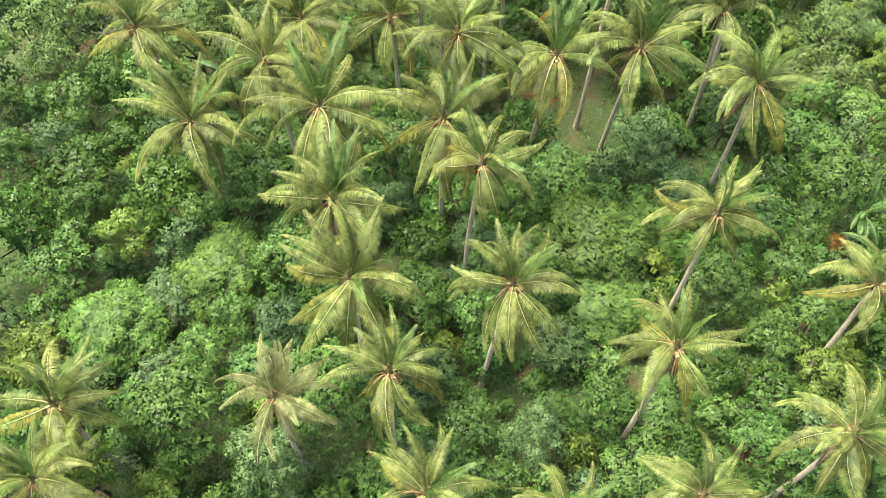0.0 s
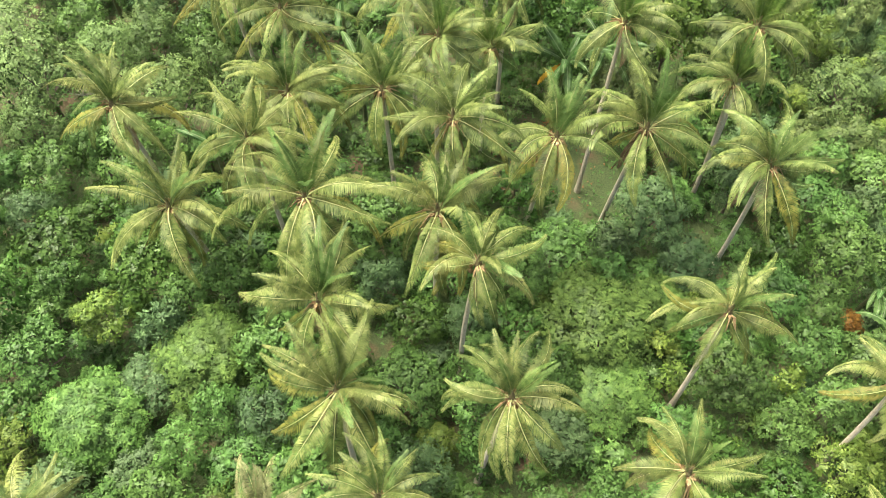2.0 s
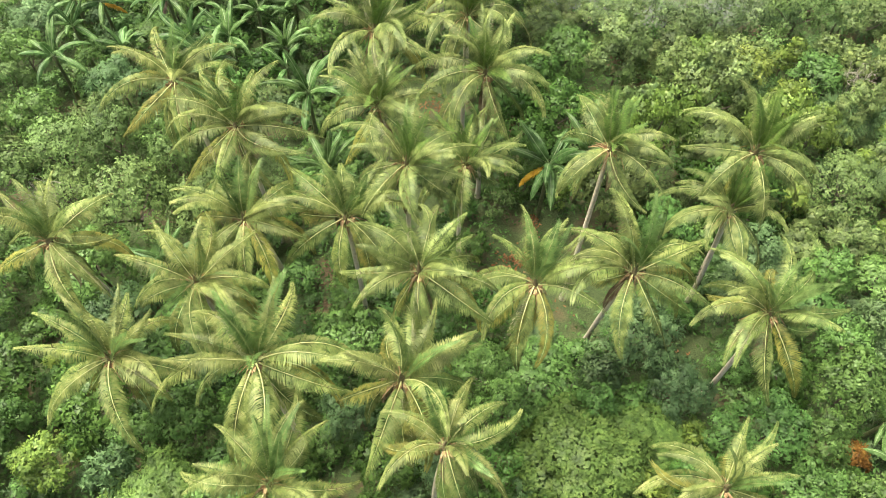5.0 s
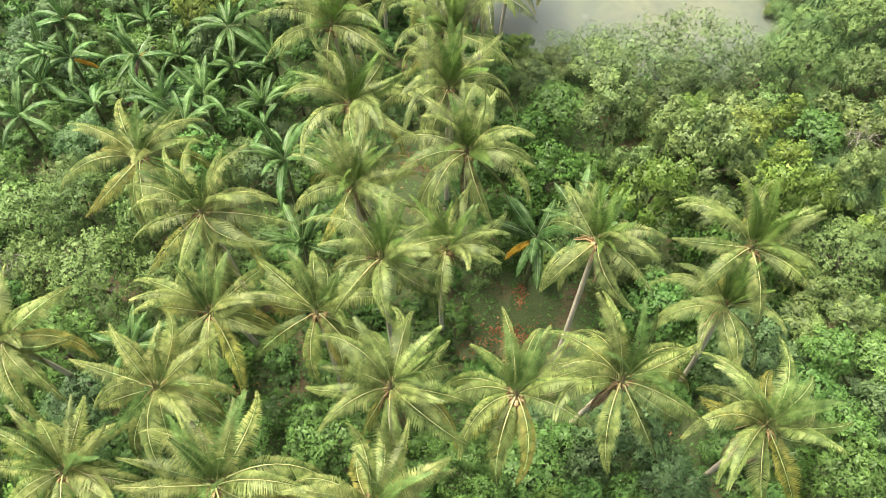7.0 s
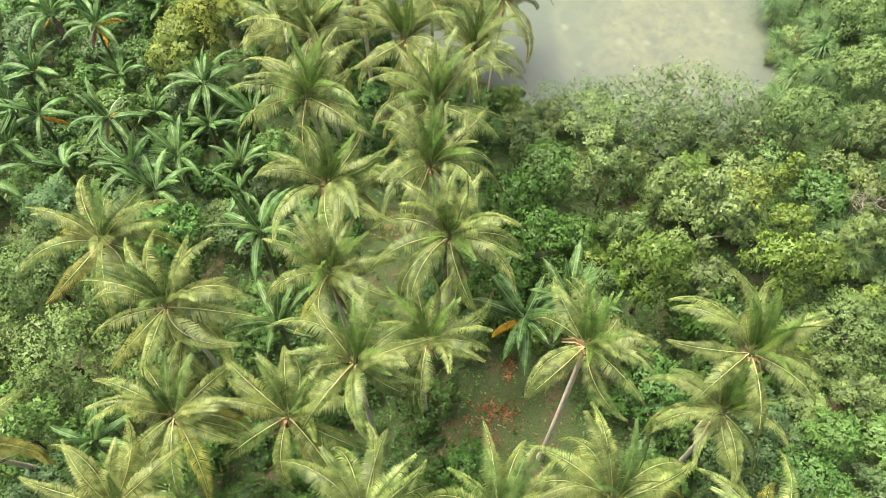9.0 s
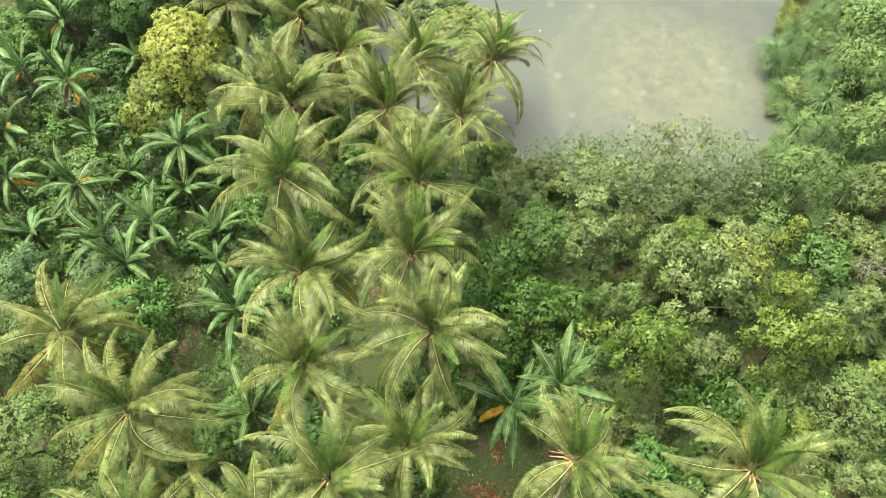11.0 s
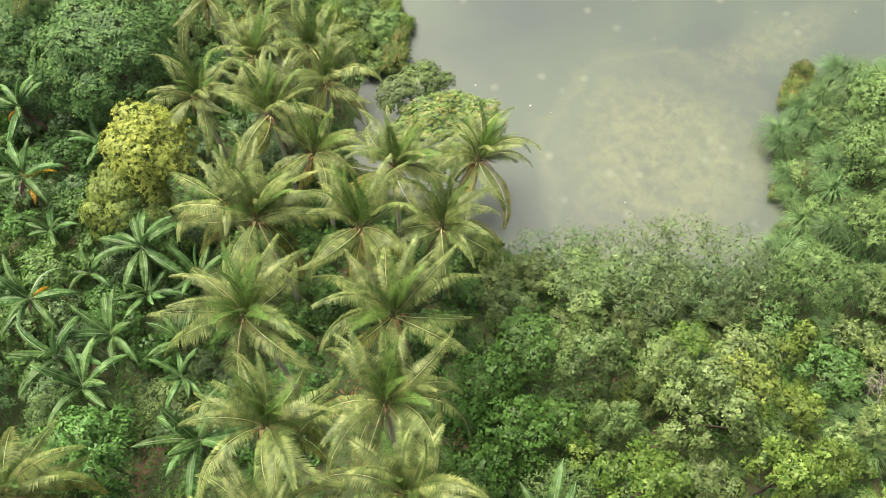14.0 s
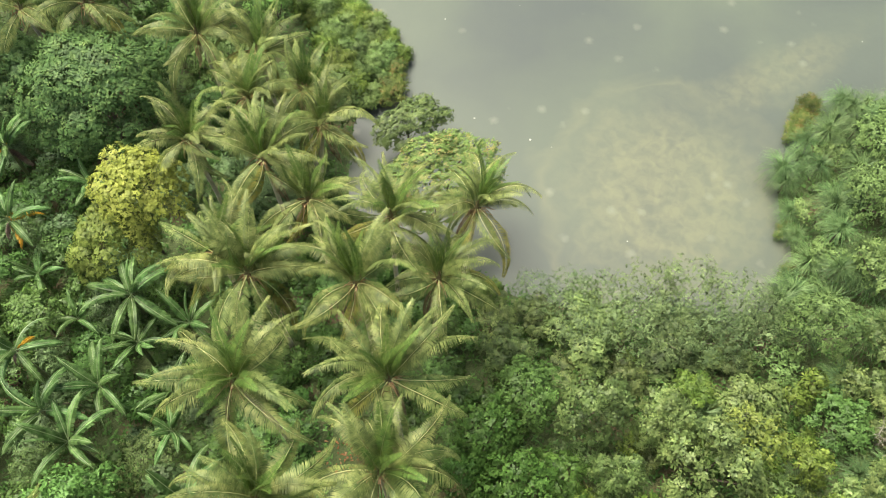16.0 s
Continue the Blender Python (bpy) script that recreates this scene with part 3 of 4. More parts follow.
# ---- bushes and small trees ----
def crown_mesh(name, seed, radius, tall, lumps, clusters, leaf, wide, material, per=7, ragged=0.25, low=0.25, uneven=0.6):
    """A crown of leaf rosettes spread over several lumps, ragged in outline."""
    rng = np.random.default_rng(seed)
    lumps = int(lumps * 1.35)
    i = np.arange(lumps)
    ang, r = i * 2.39996 + rng.uniform(0, 0.9, lumps), np.sqrt((i + 0.5) / lumps) * radius * 0.82 * rng.uniform(0.85, 1.1, lumps)
    size = radius * rng.uniform(0.17, 0.33, lumps)
    dome = np.sqrt(np.maximum(0, 1 - (r / (radius * 0.95)) ** 2))
    c = np.stack([r * np.cos(ang), r * np.sin(ang), tall * low + (tall * (1 - low) - size) * dome * rng.uniform(uneven, 1.0, lumps)], 1)
    pick = rng.choice(lumps, clusters * 3, p=size ** 2 / (size ** 2).sum())
    nrm = unit(rng.normal(size=(clusters * 3, 3)))
    nrm[:, 2] = np.where(nrm[:, 2] < -0.1, -nrm[:, 2], nrm[:, 2])
    pos = c[pick] + nrm * size[pick][:, None] * rng.uniform(1 - ragged, 1 + ragged * 0.6, clusters * 3)[:, None]
    gap = np.linalg.norm(pos[:, None] - c[None], axis=2) / size[None]
    gap[np.arange(len(pos)), pick] = 9
    ok = np.where(gap.min(1) > 0.9)[0][:clusters]
    pos, nrm = pos[ok], unit(nrm[ok] + np.array((0, 0, 0.25)))
    m = len(pos)
    a = unit(np.cross(nrm, rng.normal(size=(m, 3))))
    b = np.cross(nrm, a)
    phi = rng.uniform(0, 6.28, (m, 1)) + np.arange(per)[None] * 2.4
    tilt = rng.uniform(0.7, 1.5, (m, per))
    d = nrm[:, None] * np.cos(tilt)[..., None] + (a[:, None] * np.cos(phi)[..., None] + b[:, None] * np.sin(phi)[..., None]) * np.sin(tilt)[..., None]
    d = d.reshape(-1, 3)
    root = np.repeat(pos, per, 0) + rng.normal(0, leaf * 0.25, (m * per, 3))
    ln = leaf * rng.uniform(0.7, 1.25, (m * per, 1))
    face = np.repeat(nrm, per, 0)
    w = unit(np.cross(d, face) + rng.normal(0, 0.15, d.shape)) * wide * 0.62 * ln / leaf
    fold = np.cross(w, d) * 0.25
    sag = np.array((0, 0, -0.12)) * ln
    # large shaded leaves further in close the crown
    inner = max(40, int(clusters * 0.52))
    heap = rng.choice(lumps, inner, p=size ** 2 / (size ** 2).sum())
    out = unit(rng.normal(size=(inner, 3)) + np.array((0, 0, 0.5)))
    flat_way = unit(np.cross(out, rng.normal(size=(inner, 3))))
    d, face = np.concatenate([d, flat_way]), np.concatenate([face, out])
    big = leaf * 1.7 * rng.uniform(0.7, 1.2, (inner, 1))
    root = np.concatenate([root, c[heap] + out * size[heap][:, None] * 0.55 - flat_way * big * 0.5])
    ln = np.concatenate([ln, big])
    w = np.concatenate([w, np.cross(flat_way, out) * big * 0.36])
    fold = np.cross(w, d) * 0.25
    sag = np.array((0, 0, -0.12)) * ln
    # every other leaf is widest towards its end
    blunt = (np.arange(len(root)) % 2 == 1)[:, None]
    w = np.where(blunt, -0.9, 1.0) * w
    near, far = np.where(blunt, 0.86, 0.24), np.where(blunt, 0.02, 1.0)
    v = np.stack([root + d * ln * near + w + fold + sag * blunt, root + d * ln * far + sag * ~blunt, root + d * ln * near - w + fold + sag * blunt], 1).reshape(-1, 3)
    q = np.arange(len(v)).reshape(-1, 3)
    me = mesh_of(name, v, q, material, True)
    flat = np.cross(v[0::3] - v[1::3], v[2::3] - v[1::3])
    flat = unit(flat * np.sign((flat * face).sum(1, keepdims=True) + 1e-9))
    dome = unit((v[0::3] + v[2::3]) * 0.5 - np.array((0, 0, 0.35 * tall)))
    bend = unit(0.5 * face + 0.38 * dome + 0.26 * flat)
    me.normals_split_custom_set_from_vertices(np.repeat(bend, 3, 0).tolist())
    return me, c, size


def limbs_mesh(seed, c, size, thick):
    """A short trunk that forks into a limb for each lump of the crown."""
    rng = np.random.default_rng(seed)
    verts, faces = [], []
    fork = np.array((0, 0, c[:, 2].min() * 0.6))
    tube([(0, 0, -0.3), fork * 0.5 + rng.normal(0, 0.03, 3), fork], [thick * 1.3, thick, thick * 0.85], 5, verts, faces)
    for e, s in sorted(zip(c.tolist(), size), key=lambda q: -q[1])[:4 if thick > 0.04 else 3]:
        e = np.array(e)
        mid = fork + (e - fork) * 0.5 + rng.normal(0, 0.12, 3) - np.array((0, 0, 0.1))
        tube([fork, mid, e, e + unit(e - fork) * s * 0.7], [thick * 0.7, thick * 0.5, thick * 0.3, 0.008], 3, verts, faces)
    return mesh_of("trunk", verts, faces, TREE_BARK)


# kind: radius, height, lumps, rosettes, leaf length, leaf width, leaves in a rosette, raggedness
KINDS = {
    "green": (2.0, 4.3, 17, 560, 0.195, 0.096, 5, 0.16),
    "pale": (2.0, 4.4, 17, 600, 0.21, 0.074, 5, 0.2),
    "dark": (1.9, 3.3, 14, 430, 0.205, 0.102, 5, 0.16),
    "olive": (2.3, 4.2, 22, 740, 0.155, 0.082, 4, 0.18),
    "lime": (1.6, 4.5, 12, 460, 0.185, 0.088, 5, 0.16),
    "grey": (1.8, 4.4, 14, 680, 0.18, 0.088, 5, 0.16),
    "broad": (4.0, 8.4, 44, 3800, 0.21, 0.085, 6, 0.14),
    "round": (2.6, 5.6, 30, 2300, 0.2, 0.072, 5, 0.16),
}
CROWNS = {}
for kind_name, (radius, tall, lumps, clusters, leaf, wide, per, ragged) in KINDS.items():
    coat = LEAF[{"round": "fresh"}.get(kind_name, kind_name)]
    for v in range(3):
        crown, c, size = crown_mesh("crown", 70 + v + 10 * len(CROWNS), radius, tall, lumps, clusters, leaf, wide, coat, per, ragged, 0.14, 0.45 if kind_name in ("grey", "lime") else 0.68)
        CROWNS[kind_name, v] = crown, limbs_mesh(5 + v, c, size, 0.07 if radius < 2.2 else 0.11)
        # a small plant of the same kind, with leaves of the same size
        crown, c, size = crown_mesh("crown", 71 + v + 10 * len(CROWNS), radius * 0.5, tall * 0.5, max(6, lumps // 2), clusters // 4, leaf, wide, coat, per, ragged)
        CROWNS[kind_name, v + 3] = crown, limbs_mesh(5 + v, c, size, 0.035)
NAMES = {"green": ("bush", "leafy mid-green bush growing in the grove", "bush"), "pale": ("pale_bush", "pale grey-green bush with narrow leaves", "bush"),
         "dark": ("low_bush", "low dark green bush under the palms", "bush"), "olive": ("olive_tree", "olive-green tree with fine leaves", "tree"),
         "lime": ("lime_bush", "yellow-green bush with bright leaf tips", "bush"),
         "broad": ("broadleaf_tree", "large spreading green tree at the edge of the grove", "tree"),
         "round": ("round_bush", "large rounded fresh green bush with narrow leaves", "bush"),
         "grey": ("shore_bush", "grey-green bush in the thicket by the pond", "bush")}


def bush(kind_name, x, y, scale, rise=1.0, label=""):
    rng = random.Random(int(x * 971 + y * 313))
    small = scale < 0.68
    crown, limbs = CROWNS[kind_name, rng.randrange(3) + 3 * small]
    name, text, category = NAMES[kind_name]
    if small:
        name, text, scale = "small_" + name, "small " + text, scale * 2
    plant = thing(name, pose(x, y, height(x, y), 0, 0, rng.uniform(0, 360)) @ Matrix.Diagonal((scale, scale, scale * rise, 1)), label or text, category, "bushes of the grove")
    part("trunk", limbs, plant)
    part("crown", crown, plant)


# x, y, height of the top, size, leaves, withered leaves
GARDEN = ((-19.0, 49.5, 5.7, 1.15, 11, 0), (-22.9, 45.4, 6.9, 1.0, 8, 2), (-26.6, 52.5, 6.0, 1.05, 7, 6), (-20.8, 42.9, 6.4, 1.05, 8, 0), (-19.3, 41.8, 5.9, 1.05, 8, 0),
          (-28.9, 57.2, 5.6, 1.0, 8, 3), (-16.4, 49.2, 3.6, 0.95, 8, 0), (-18.3, 47.4, 4.5, 0.85, 8, 0), (-19.4, 44.9, 4.7, 1.0, 7, 0), (-16.0, 45.3, 3.8, 0.9, 8, 0),
          (-24.9, 50.4, 4.3, 0.7, 8, 0), (-28.1, 46.2, 5.0, 0.9, 8, 1), (-29.4, 44.3, 4.6, 0.85, 8, 0), (-26.0, 43.6, 4.0, 0.8, 8, 0), (-29.4, 41.5, 5.0, 1.0, 7, 0))
OTHERS = ((-30.6, 54.0, 4.6, 1.0, 8, 2), (-22.4, 48.6, 3.4, 0.7, 7, 0), (-24.2, 56.4, 4.0, 0.9, 7, 1), (1.15, 37.3, 6.4, 1.2, 10, 1), (3.2, 38.5, 6.5, 1.25, 10, 0),
          (-17.2, 28.0, 7.0, 1.05, 7, 1), (-12.9, 40.0, 6.4, 1.2, 9, 0), (-10.6, 35.0, 6.6, 1.05, 9, 0), (18.9, 26.3, 4.4, 0.85, 8, 0), (19.5, 23.9, 4.4, 0.95, 8, 0),
          (-30.4, 50.0, 4.0, 1.0, 8, 1), (-15.4, 43.4, 4.2, 0.8, 7, 0), (-30.6, 47.0, 4.0, 1.0, 8, 0))

taken = [(row[0], row[1], 0.55 * row[3]) for row in GARDEN + OTHERS] + [(18.0, 24.9, 1.1)]


def put(kind_name, x, y, scale, rise=1.0, label=""):
    taken.append((x, y, KINDS[kind_name][0] * scale))
    bush(kind_name, x, y, scale, rise, label)


# the large ones that can be told apart
put("lime", -20.2, 17.9, 1.0, 0.95, "bright yellow-green bush above darker bushes")
put("round", 4.6, 21.9, 1.15, 0.68)
put("round", 5.3, 18.6, 0.9, 0.6)
put("round", 7.4, 23.6, 0.8, 0.62)
put("green", 2.3, 26.0, 1.2, 0.62)
put("round", -14.3, 16.9, 0.95, 0.72)
put("round", -19.0, 12.9, 1.0, 0.72)
put("pale", -17.0, 15.2, 0.9, 0.8)
put("green", -0.7, 10.9, 0.95, 0.7)
put("dark", -4.6, 20.4, 0.95, 0.9)
put("dark", -9.6, 20.6, 1.0, 0.85)
put("dark", 0.6, 21.4, 0.9, 0.9)
taken.append((-20.2, 54.0, 3.2))
put("broad", -25.0, 61.6, 1.1, 0.95)
put("broad", -31.2, 62.0, 0.9, 0.95)
put("olive", -21.6, 32.6, 1.2, 1.2)
put("lime", 10.0, 49.6, 0.8, 1.0)
put("dark", 0.2, 41.2, 1.0, 1.25)
put("dark", 1.5, 43.4, 1.1, 1.3)
put("olive", -16.6, 42.4, 0.75, 0.75)
put("dark", 0.0, 45.9, 1.0, 1.3)
put("green", 1.7, 48.3, 0.95, 1.0)
put("grey", 0.3, 50.6, 0.9, 0.9)
put("grey", 1.7, 53.0, 0.75, 0.8)
put("grey", -0.4, 52.6, 0.7, 0.7)

clear = ((1.6, 34.6, 3.0), (3.6, 32.0, 2.6), (1.1, 13.7, 0.7), (2.0, 12.8, 0.5), (9.9, 30.0, 1.1), (11.2, 26.6, 1.0), (-6.4, 19.5, 0.9), (-0.6, 32.6, 1.6), (7.2, 15.6, 0.8), (-12.5, 16.0, 0.5),
         (-6.2, 36.6, 1.6), (-6.2, 44.2, 2.2), (-6.6, 40.6, 1.6), (-16.4, 50.6, 1.0))
rng = random.Random(11)
tries = 0
while tries < 30000 and len(taken) < 1090:
    tries += 1
    x, y = rng.uniform(-38, 27), rng.uniform(1, 78)
    if x < -23.5 - 0.2 * y - (4 if y > 22 else 0) or x > 19 + 0.1 * y:
        continue
    d = float(shore_distance(x, y)[0])
    if d < (2.2 if 0 < x < 15 and y < 56 else 1.4):
        continue
    if -17.5 < x < -8 and y > 66.5:
        continue
    roll = rng.random()
    scale, rise = rng.uniform(0.9, 1.35) if tries < 5000 else rng.uniform(0.6, 0.95) if tries < 14000 else rng.uniform(0.38, 0.6), rng.uniform(0.72, 1.38)
    if y < 26:
        kind_name = "green" if roll < 0.55 else "dark" if roll < 0.72 else "pale" if roll < 0.92 else "lime"
        if x < -12:
            rise *= 1.05
            kind_name = "green" if roll < 0.5 else "pale" if roll < 0.7 else "lime" if roll < 0.75 else "dark"
        if x > -3:
            scale *= 0.9
            rise *= 1.05
    elif x < -14 and y < 41:
        kind_name = "olive" if roll < 0.72 else "green"
        scale *= 1.05
        rise *= 1.2
    elif x < -13 and y < 60:
        kind_name, scale, rise = ("green" if roll < 0.45 else "pale" if roll < 0.85 else "dark"), scale * 0.85, rise * 0.95
    elif x < (-1.4 if y > 37 else -0.5) and y < 62:
        if roll < 0.45:
            continue
        kind_name, scale, rise = ("dark" if roll < 0.85 else "green"), scale * 0.55, rise * 0.7
    elif y < 36:
        kind_name = "green" if roll < 0.6 else "dark" if roll < 0.75 else "pale"
        scale *= 0.95
        rise *= 1.15
    elif x < 14 and y < 58:
        kind_name = "dark" if roll < (0.4 if x < 6 else 0.12) and y < 47 else "grey" if roll < 0.58 else "lime" if roll < 0.73 else "olive" if roll < 0.96 else "dark"
        scale, rise = scale * (1.1 if tries < 14000 else 0.95), rng.uniform(0.8, 1.5)
        if y < 45:
            rise *= 1.15
        if x < 3.4 and 40 < y < 52 and kind_name in ("grey", "lime", "olive"):
            kind_name = "dark" if roll < 0.88 else "green"
        if y > 48:
            rise *= 0.65 if x < 4 else 0.75
        if y > 50.8 and x > 3:
            rise *= 0.6
    elif x > 0:
        kind_name = "grey" if roll < 0.25 else "lime" if roll < 0.5 else "green" if roll < 0.58 else "olive"
        scale *= 0.8
        if y > 54 and roll < 0.6:
            continue
    else:
        kind_name = "green" if roll < 0.6 else "olive"
        scale *= 0.8 if y > 64 else 1.0
    if tries >= 14000:
        rise *= 0.62
    size = KINDS[kind_name][0] * scale
    if any(math.hypot(x - cx, y - cy) < cr + size * 0.6 for cx, cy, cr in clear):
        continue
    if any(math.hypot(x - px, y - py) < (pr + size) * (0.78 if tries < 5000 else 0.64 if tries < 14000 else 0.5) for px, py, pr in taken):
        continue
    put(kind_name, x, y, scale, rise)


# ---- banana plants ----
def banana_leaf(seed, rise, droop, length, material, torn=0.35):
    """One banana leaf along +x: a folded blade torn into strips, and its midrib."""
    rng = np.random.default_rng(seed)
    n = 28
    s = np.linspace(0, 1, n)
    slope = np.radians(rise + (droop - rise) * s ** 1.5)
    step = length / (n - 1)
    p = np.stack([np.cumsum(np.cos(slope)) * step, 0.05 * s * s * length * rng.normal(0, 1), np.cumsum(np.sin(slope)) * step], 1)
    p -= p[0]
    t = unit(np.gradient(p, axis=0))
    verts, faces = [], []
    for half in (-1, 1):
        for i in range(3, n - 1):
            q = s[i]
            w0 = 0.2 * math.sin(math.pi * min(1, 0.1 + 0.95 * q)) ** 0.55 * length / 2.2
            w1 = 0.2 * math.sin(math.pi * min(0.995, 0.1 + 0.95 * s[i + 1])) ** 0.55 * length / 2.2
            hang = rng.uniform(-0.25, 0.18) * torn * 2 - 0.24
            side = np.array((0, half, 0.0))
            slip = t[i] * (0.05 + rng.normal(0, 0.03) * torn)
            a = len(verts)
            mid = np.array((0, 0, 0.12))
            o0, o1 = p[i] + side * w0 * 0.55 + mid * w0, p[i + 1] + side * w1 * 0.55 + mid * w1
            e0 = p[i] + side * w0 + np.array((0, 0, hang)) * w0 * 2 + slip
            e1 = p[i + 1] + side * w1 + np.array((0, 0, hang)) * w1 * 2 + slip * (0.4 if rng.random() < torn else 1.0) - t[i] * (0.035 if rng.random() < torn else 0.0)
            verts += [p[i], p[i + 1], o1, o0, e1, e0]
            faces += [(a, a + 1, a + 2, a + 3), (a + 3, a + 2, a + 4, a + 5)]
    blade = mesh_of("leaf", verts, faces, material)
    rv, rf = [], []
    tube(p[::3] + np.array((0, 0, 0.012)), 0.022 * (1 - s[::3]) + 0.007, 4, rv, rf)
    return blade, mesh_of("leaf_midrib", rv, rf, BANANA_RIB if material is BANANA else material)


BANANA_LEAVES = [banana_leaf(60 + i, r, d, 2.5, BANANA) for i, (r, d) in enumerate(((80, 50), (66, 10), (52, -20), (40, -40), (26, -55), (12, -62), (60, -5), (34, -48)))]
BANANA_OLD = [banana_leaf(90 + i, r, d, 1.9, coat, 0.6) for i, (r, d, coat) in enumerate(((-20, -80, BANANA_DEAD), (-60, -89, BANANA_BROWN), (25, -55, BANANA_DEAD)))]


def banana_plant(index, x, y, top, size, leaves=9, dead=0):
    rng = np.random.default_rng(300 + index)
    z = height(x, y)
    stem = max(0.5, top - z - 0.5)
    plant = thing("banana_plant", pose(x, y, z), "banana plant with orange withered leaves hanging" if dead else "banana plant with broad torn green leaves", "banana plant", "banana plants")
    verts, faces = [], []
    q = np.linspace(0, 1, 7)
    tube([(0.1 * k, 0.06 * k, -0.2 + (stem + 0.3) * k) for k in q], 0.15 - 0.07 * q, 8, verts, faces)
    part("stem", mesh_of("stem", verts, faces, BANANA_STEM, True), plant)
    turn = rng.uniform(0, 360)
    leaves += 2
    for i in range(leaves + dead):
        old = i >= leaves
        blade, rib = BANANA_OLD[(i - leaves) % 3] if old else BANANA_LEAVES[int(rng.integers(8)) if i > 1 else i]
        k = size * rng.uniform(0.85, 1.12)
        m = pose(0.1, 0.06, stem + (0 if old else rng.uniform(0.02, 0.2)), rng.normal(0, 12), 0, turn + i * 137.5 + rng.normal(0, 14)) @ Matrix.Diagonal((k, k, k, 1))
        ob = part("leaf", blade, plant, m, ("dried brown leaf" if (i - leaves) % 3 == 1 else "withered orange leaf") if old else "")
        part("midrib", rib, ob, label="pale midrib" if i == 0 else "")


for i, row in enumerate(GARDEN + OTHERS):
    banana_plant(i, *row)


# ---- strap-leaved clumps on the bank ----
def strap_clump(seed, blades=210, length=1.5):
    """A mop of narrow arching blades on a short stem."""
    rng = np.random.default_rng(seed)
    verts, faces = [], []
    for i in range(blades):
        w, rise = rng.uniform(0, 2 * math.pi), math.radians(88 - 62 * rng.uniform(0, 1) ** 0.8)
        out, k = np.array((math.cos(w), math.sin(w), 0)), length * rng.uniform(0.75, 1.15)
        across = np.array((-math.sin(w), math.cos(w), 0)) * 0.0125
        pts, slope, at = [], rise, out * rng.uniform(0, 0.12) + np.array((0, 0, 0.45 + 0.25 * math.sin(rise)))
        for j in range(4):
            pts.append(at)
            at = at + (out * math.cos(slope) + np.array((0, 0, math.sin(slope)))) * k / 3
            slope -= rng.uniform(0.8, 1.2)
        a = len(verts)
        for j, q in enumerate(pts):
            v = across * (1 - 0.27 * j)
            verts += [q - v, q + v]
        faces += [(a + 2 * j, a + 2 * j + 1, a + 2 * j + 3, a + 2 * j + 2) for j in range(3)]
    leaves = mesh_of("leaves", verts, faces, LEAF["strap"])
    sv, sf = [], []
    tube([(0, 0, -0.3), (0.02, 0, 0.2), (0, 0, 0.5)], [0.07, 0.06, 0.05], 6, sv, sf)
    return leaves, mesh_of("stem", sv, sf, TREE_BARK)


CLUMPS = [strap_clump(i) for i in range(4)]
rng = random.Random(5)
made = []
tries = 0
while len(made) < 175 and tries < 12000:
    tries += 1
    x, y = rng.uniform(8, 32), rng.uniform(40, 76)
    d = float(shore_distance(x, y)[0])
    if d < -0.3 or (y < 54 and rng.random() < (0.975 if x < 15 else 0.85)) or (x < 14 and y > 55):
        continue
    if any(math.hypot(x - a, y - b) < (0.85 if y > 52 else 1.2) for a, b in made):
        continue
    made.append((x, y))
    k = rng.uniform(1.0, 1.5)
    lift = rng.uniform(0.1, 1.1) if d > 1.2 else rng.uniform(0.0, 0.3)
    clump = thing("screwpine", pose(x, y, height(x, y), 0, 0, rng.uniform(0, 360)) @ Matrix.Diagonal((k, k, k, 1)), "green strap-leaved clump on the pond bank", "plant", "strap-leaved clumps")
    leaves, stem = CLUMPS[rng.randrange(4)]
    part("leaves", leaves, clump, Matrix.Translation((0, 0, lift)))
    part("stem", stem, clump, Matrix.Diagonal((1, 1, 1 + lift / 0.5, 1)))


# ---- single plants ----
def single(name, mesh_pair, x, y, scale, label, category, z=None):
    plant = thing(name, pose(x, y, height(x, y) if z is None else z, 0, 0, 40) @ Matrix.Diagonal((*scale, 1)), label, category)
    part("trunk", mesh_pair[1], plant)
    part("crown", mesh_pair[0], plant)
    return plant


def crown_pair(seed, material, radius, tall, lumps, clusters, leaf, wide, per=7, ragged=0.25, low=0.25, thick=0.06):
    crown, c, size = crown_mesh("crown", seed, radius, tall, lumps, clusters, leaf, wide, material, per, ragged, low)
    return crown, limbs_mesh(seed, c, size, thick)


single("yellow_shrub", crown_pair(12, LEAF["citron"], 1.5, 5.2, 16, 210, 0.2, 0.09, 5, 0.3, 0.5, 0.04), 12.5, 47.3, (1, 1, 1.06), "thin yellow-leaved shrub in the thicket", "bush")
tree = thing("yellow_tree", pose(-20.2, 54.0, height(-20.2, 54.0)), "round tree with yellow-green leaves beside banana plants", "tree")
upper, lower = (crown_mesh("crown", seed, r, tall, lumps, count, 0.15, 0.085, LEAF[coat], 6, 0.14, low, 0.7) for seed, r, tall, lumps, count, low, coat in ((61, 2.5, 9.7, 32, 1700, 0.4, "yellow"), (62, 2.5, 7.2, 26, 1500, 0.25, "citron")))
part("trunk", limbs_mesh(61, upper[1], upper[2], 0.08), tree, pose(0.0, 0.3, 0))
part("crown", upper[0], tree, pose(0.7, 0.5, 0), "yellow-green leaves")
part("crown", lower[0], tree, pose(-0.6, -1.4, 0), "greener lower leaves")
single("croton_bush", crown_pair(7, LEAF["croton"], 0.75, 1.4, 8, 150, 0.2, 0.06), 18.0, 24.9, (1, 1, 1), "orange-red croton bush beside banana plants", "bush")
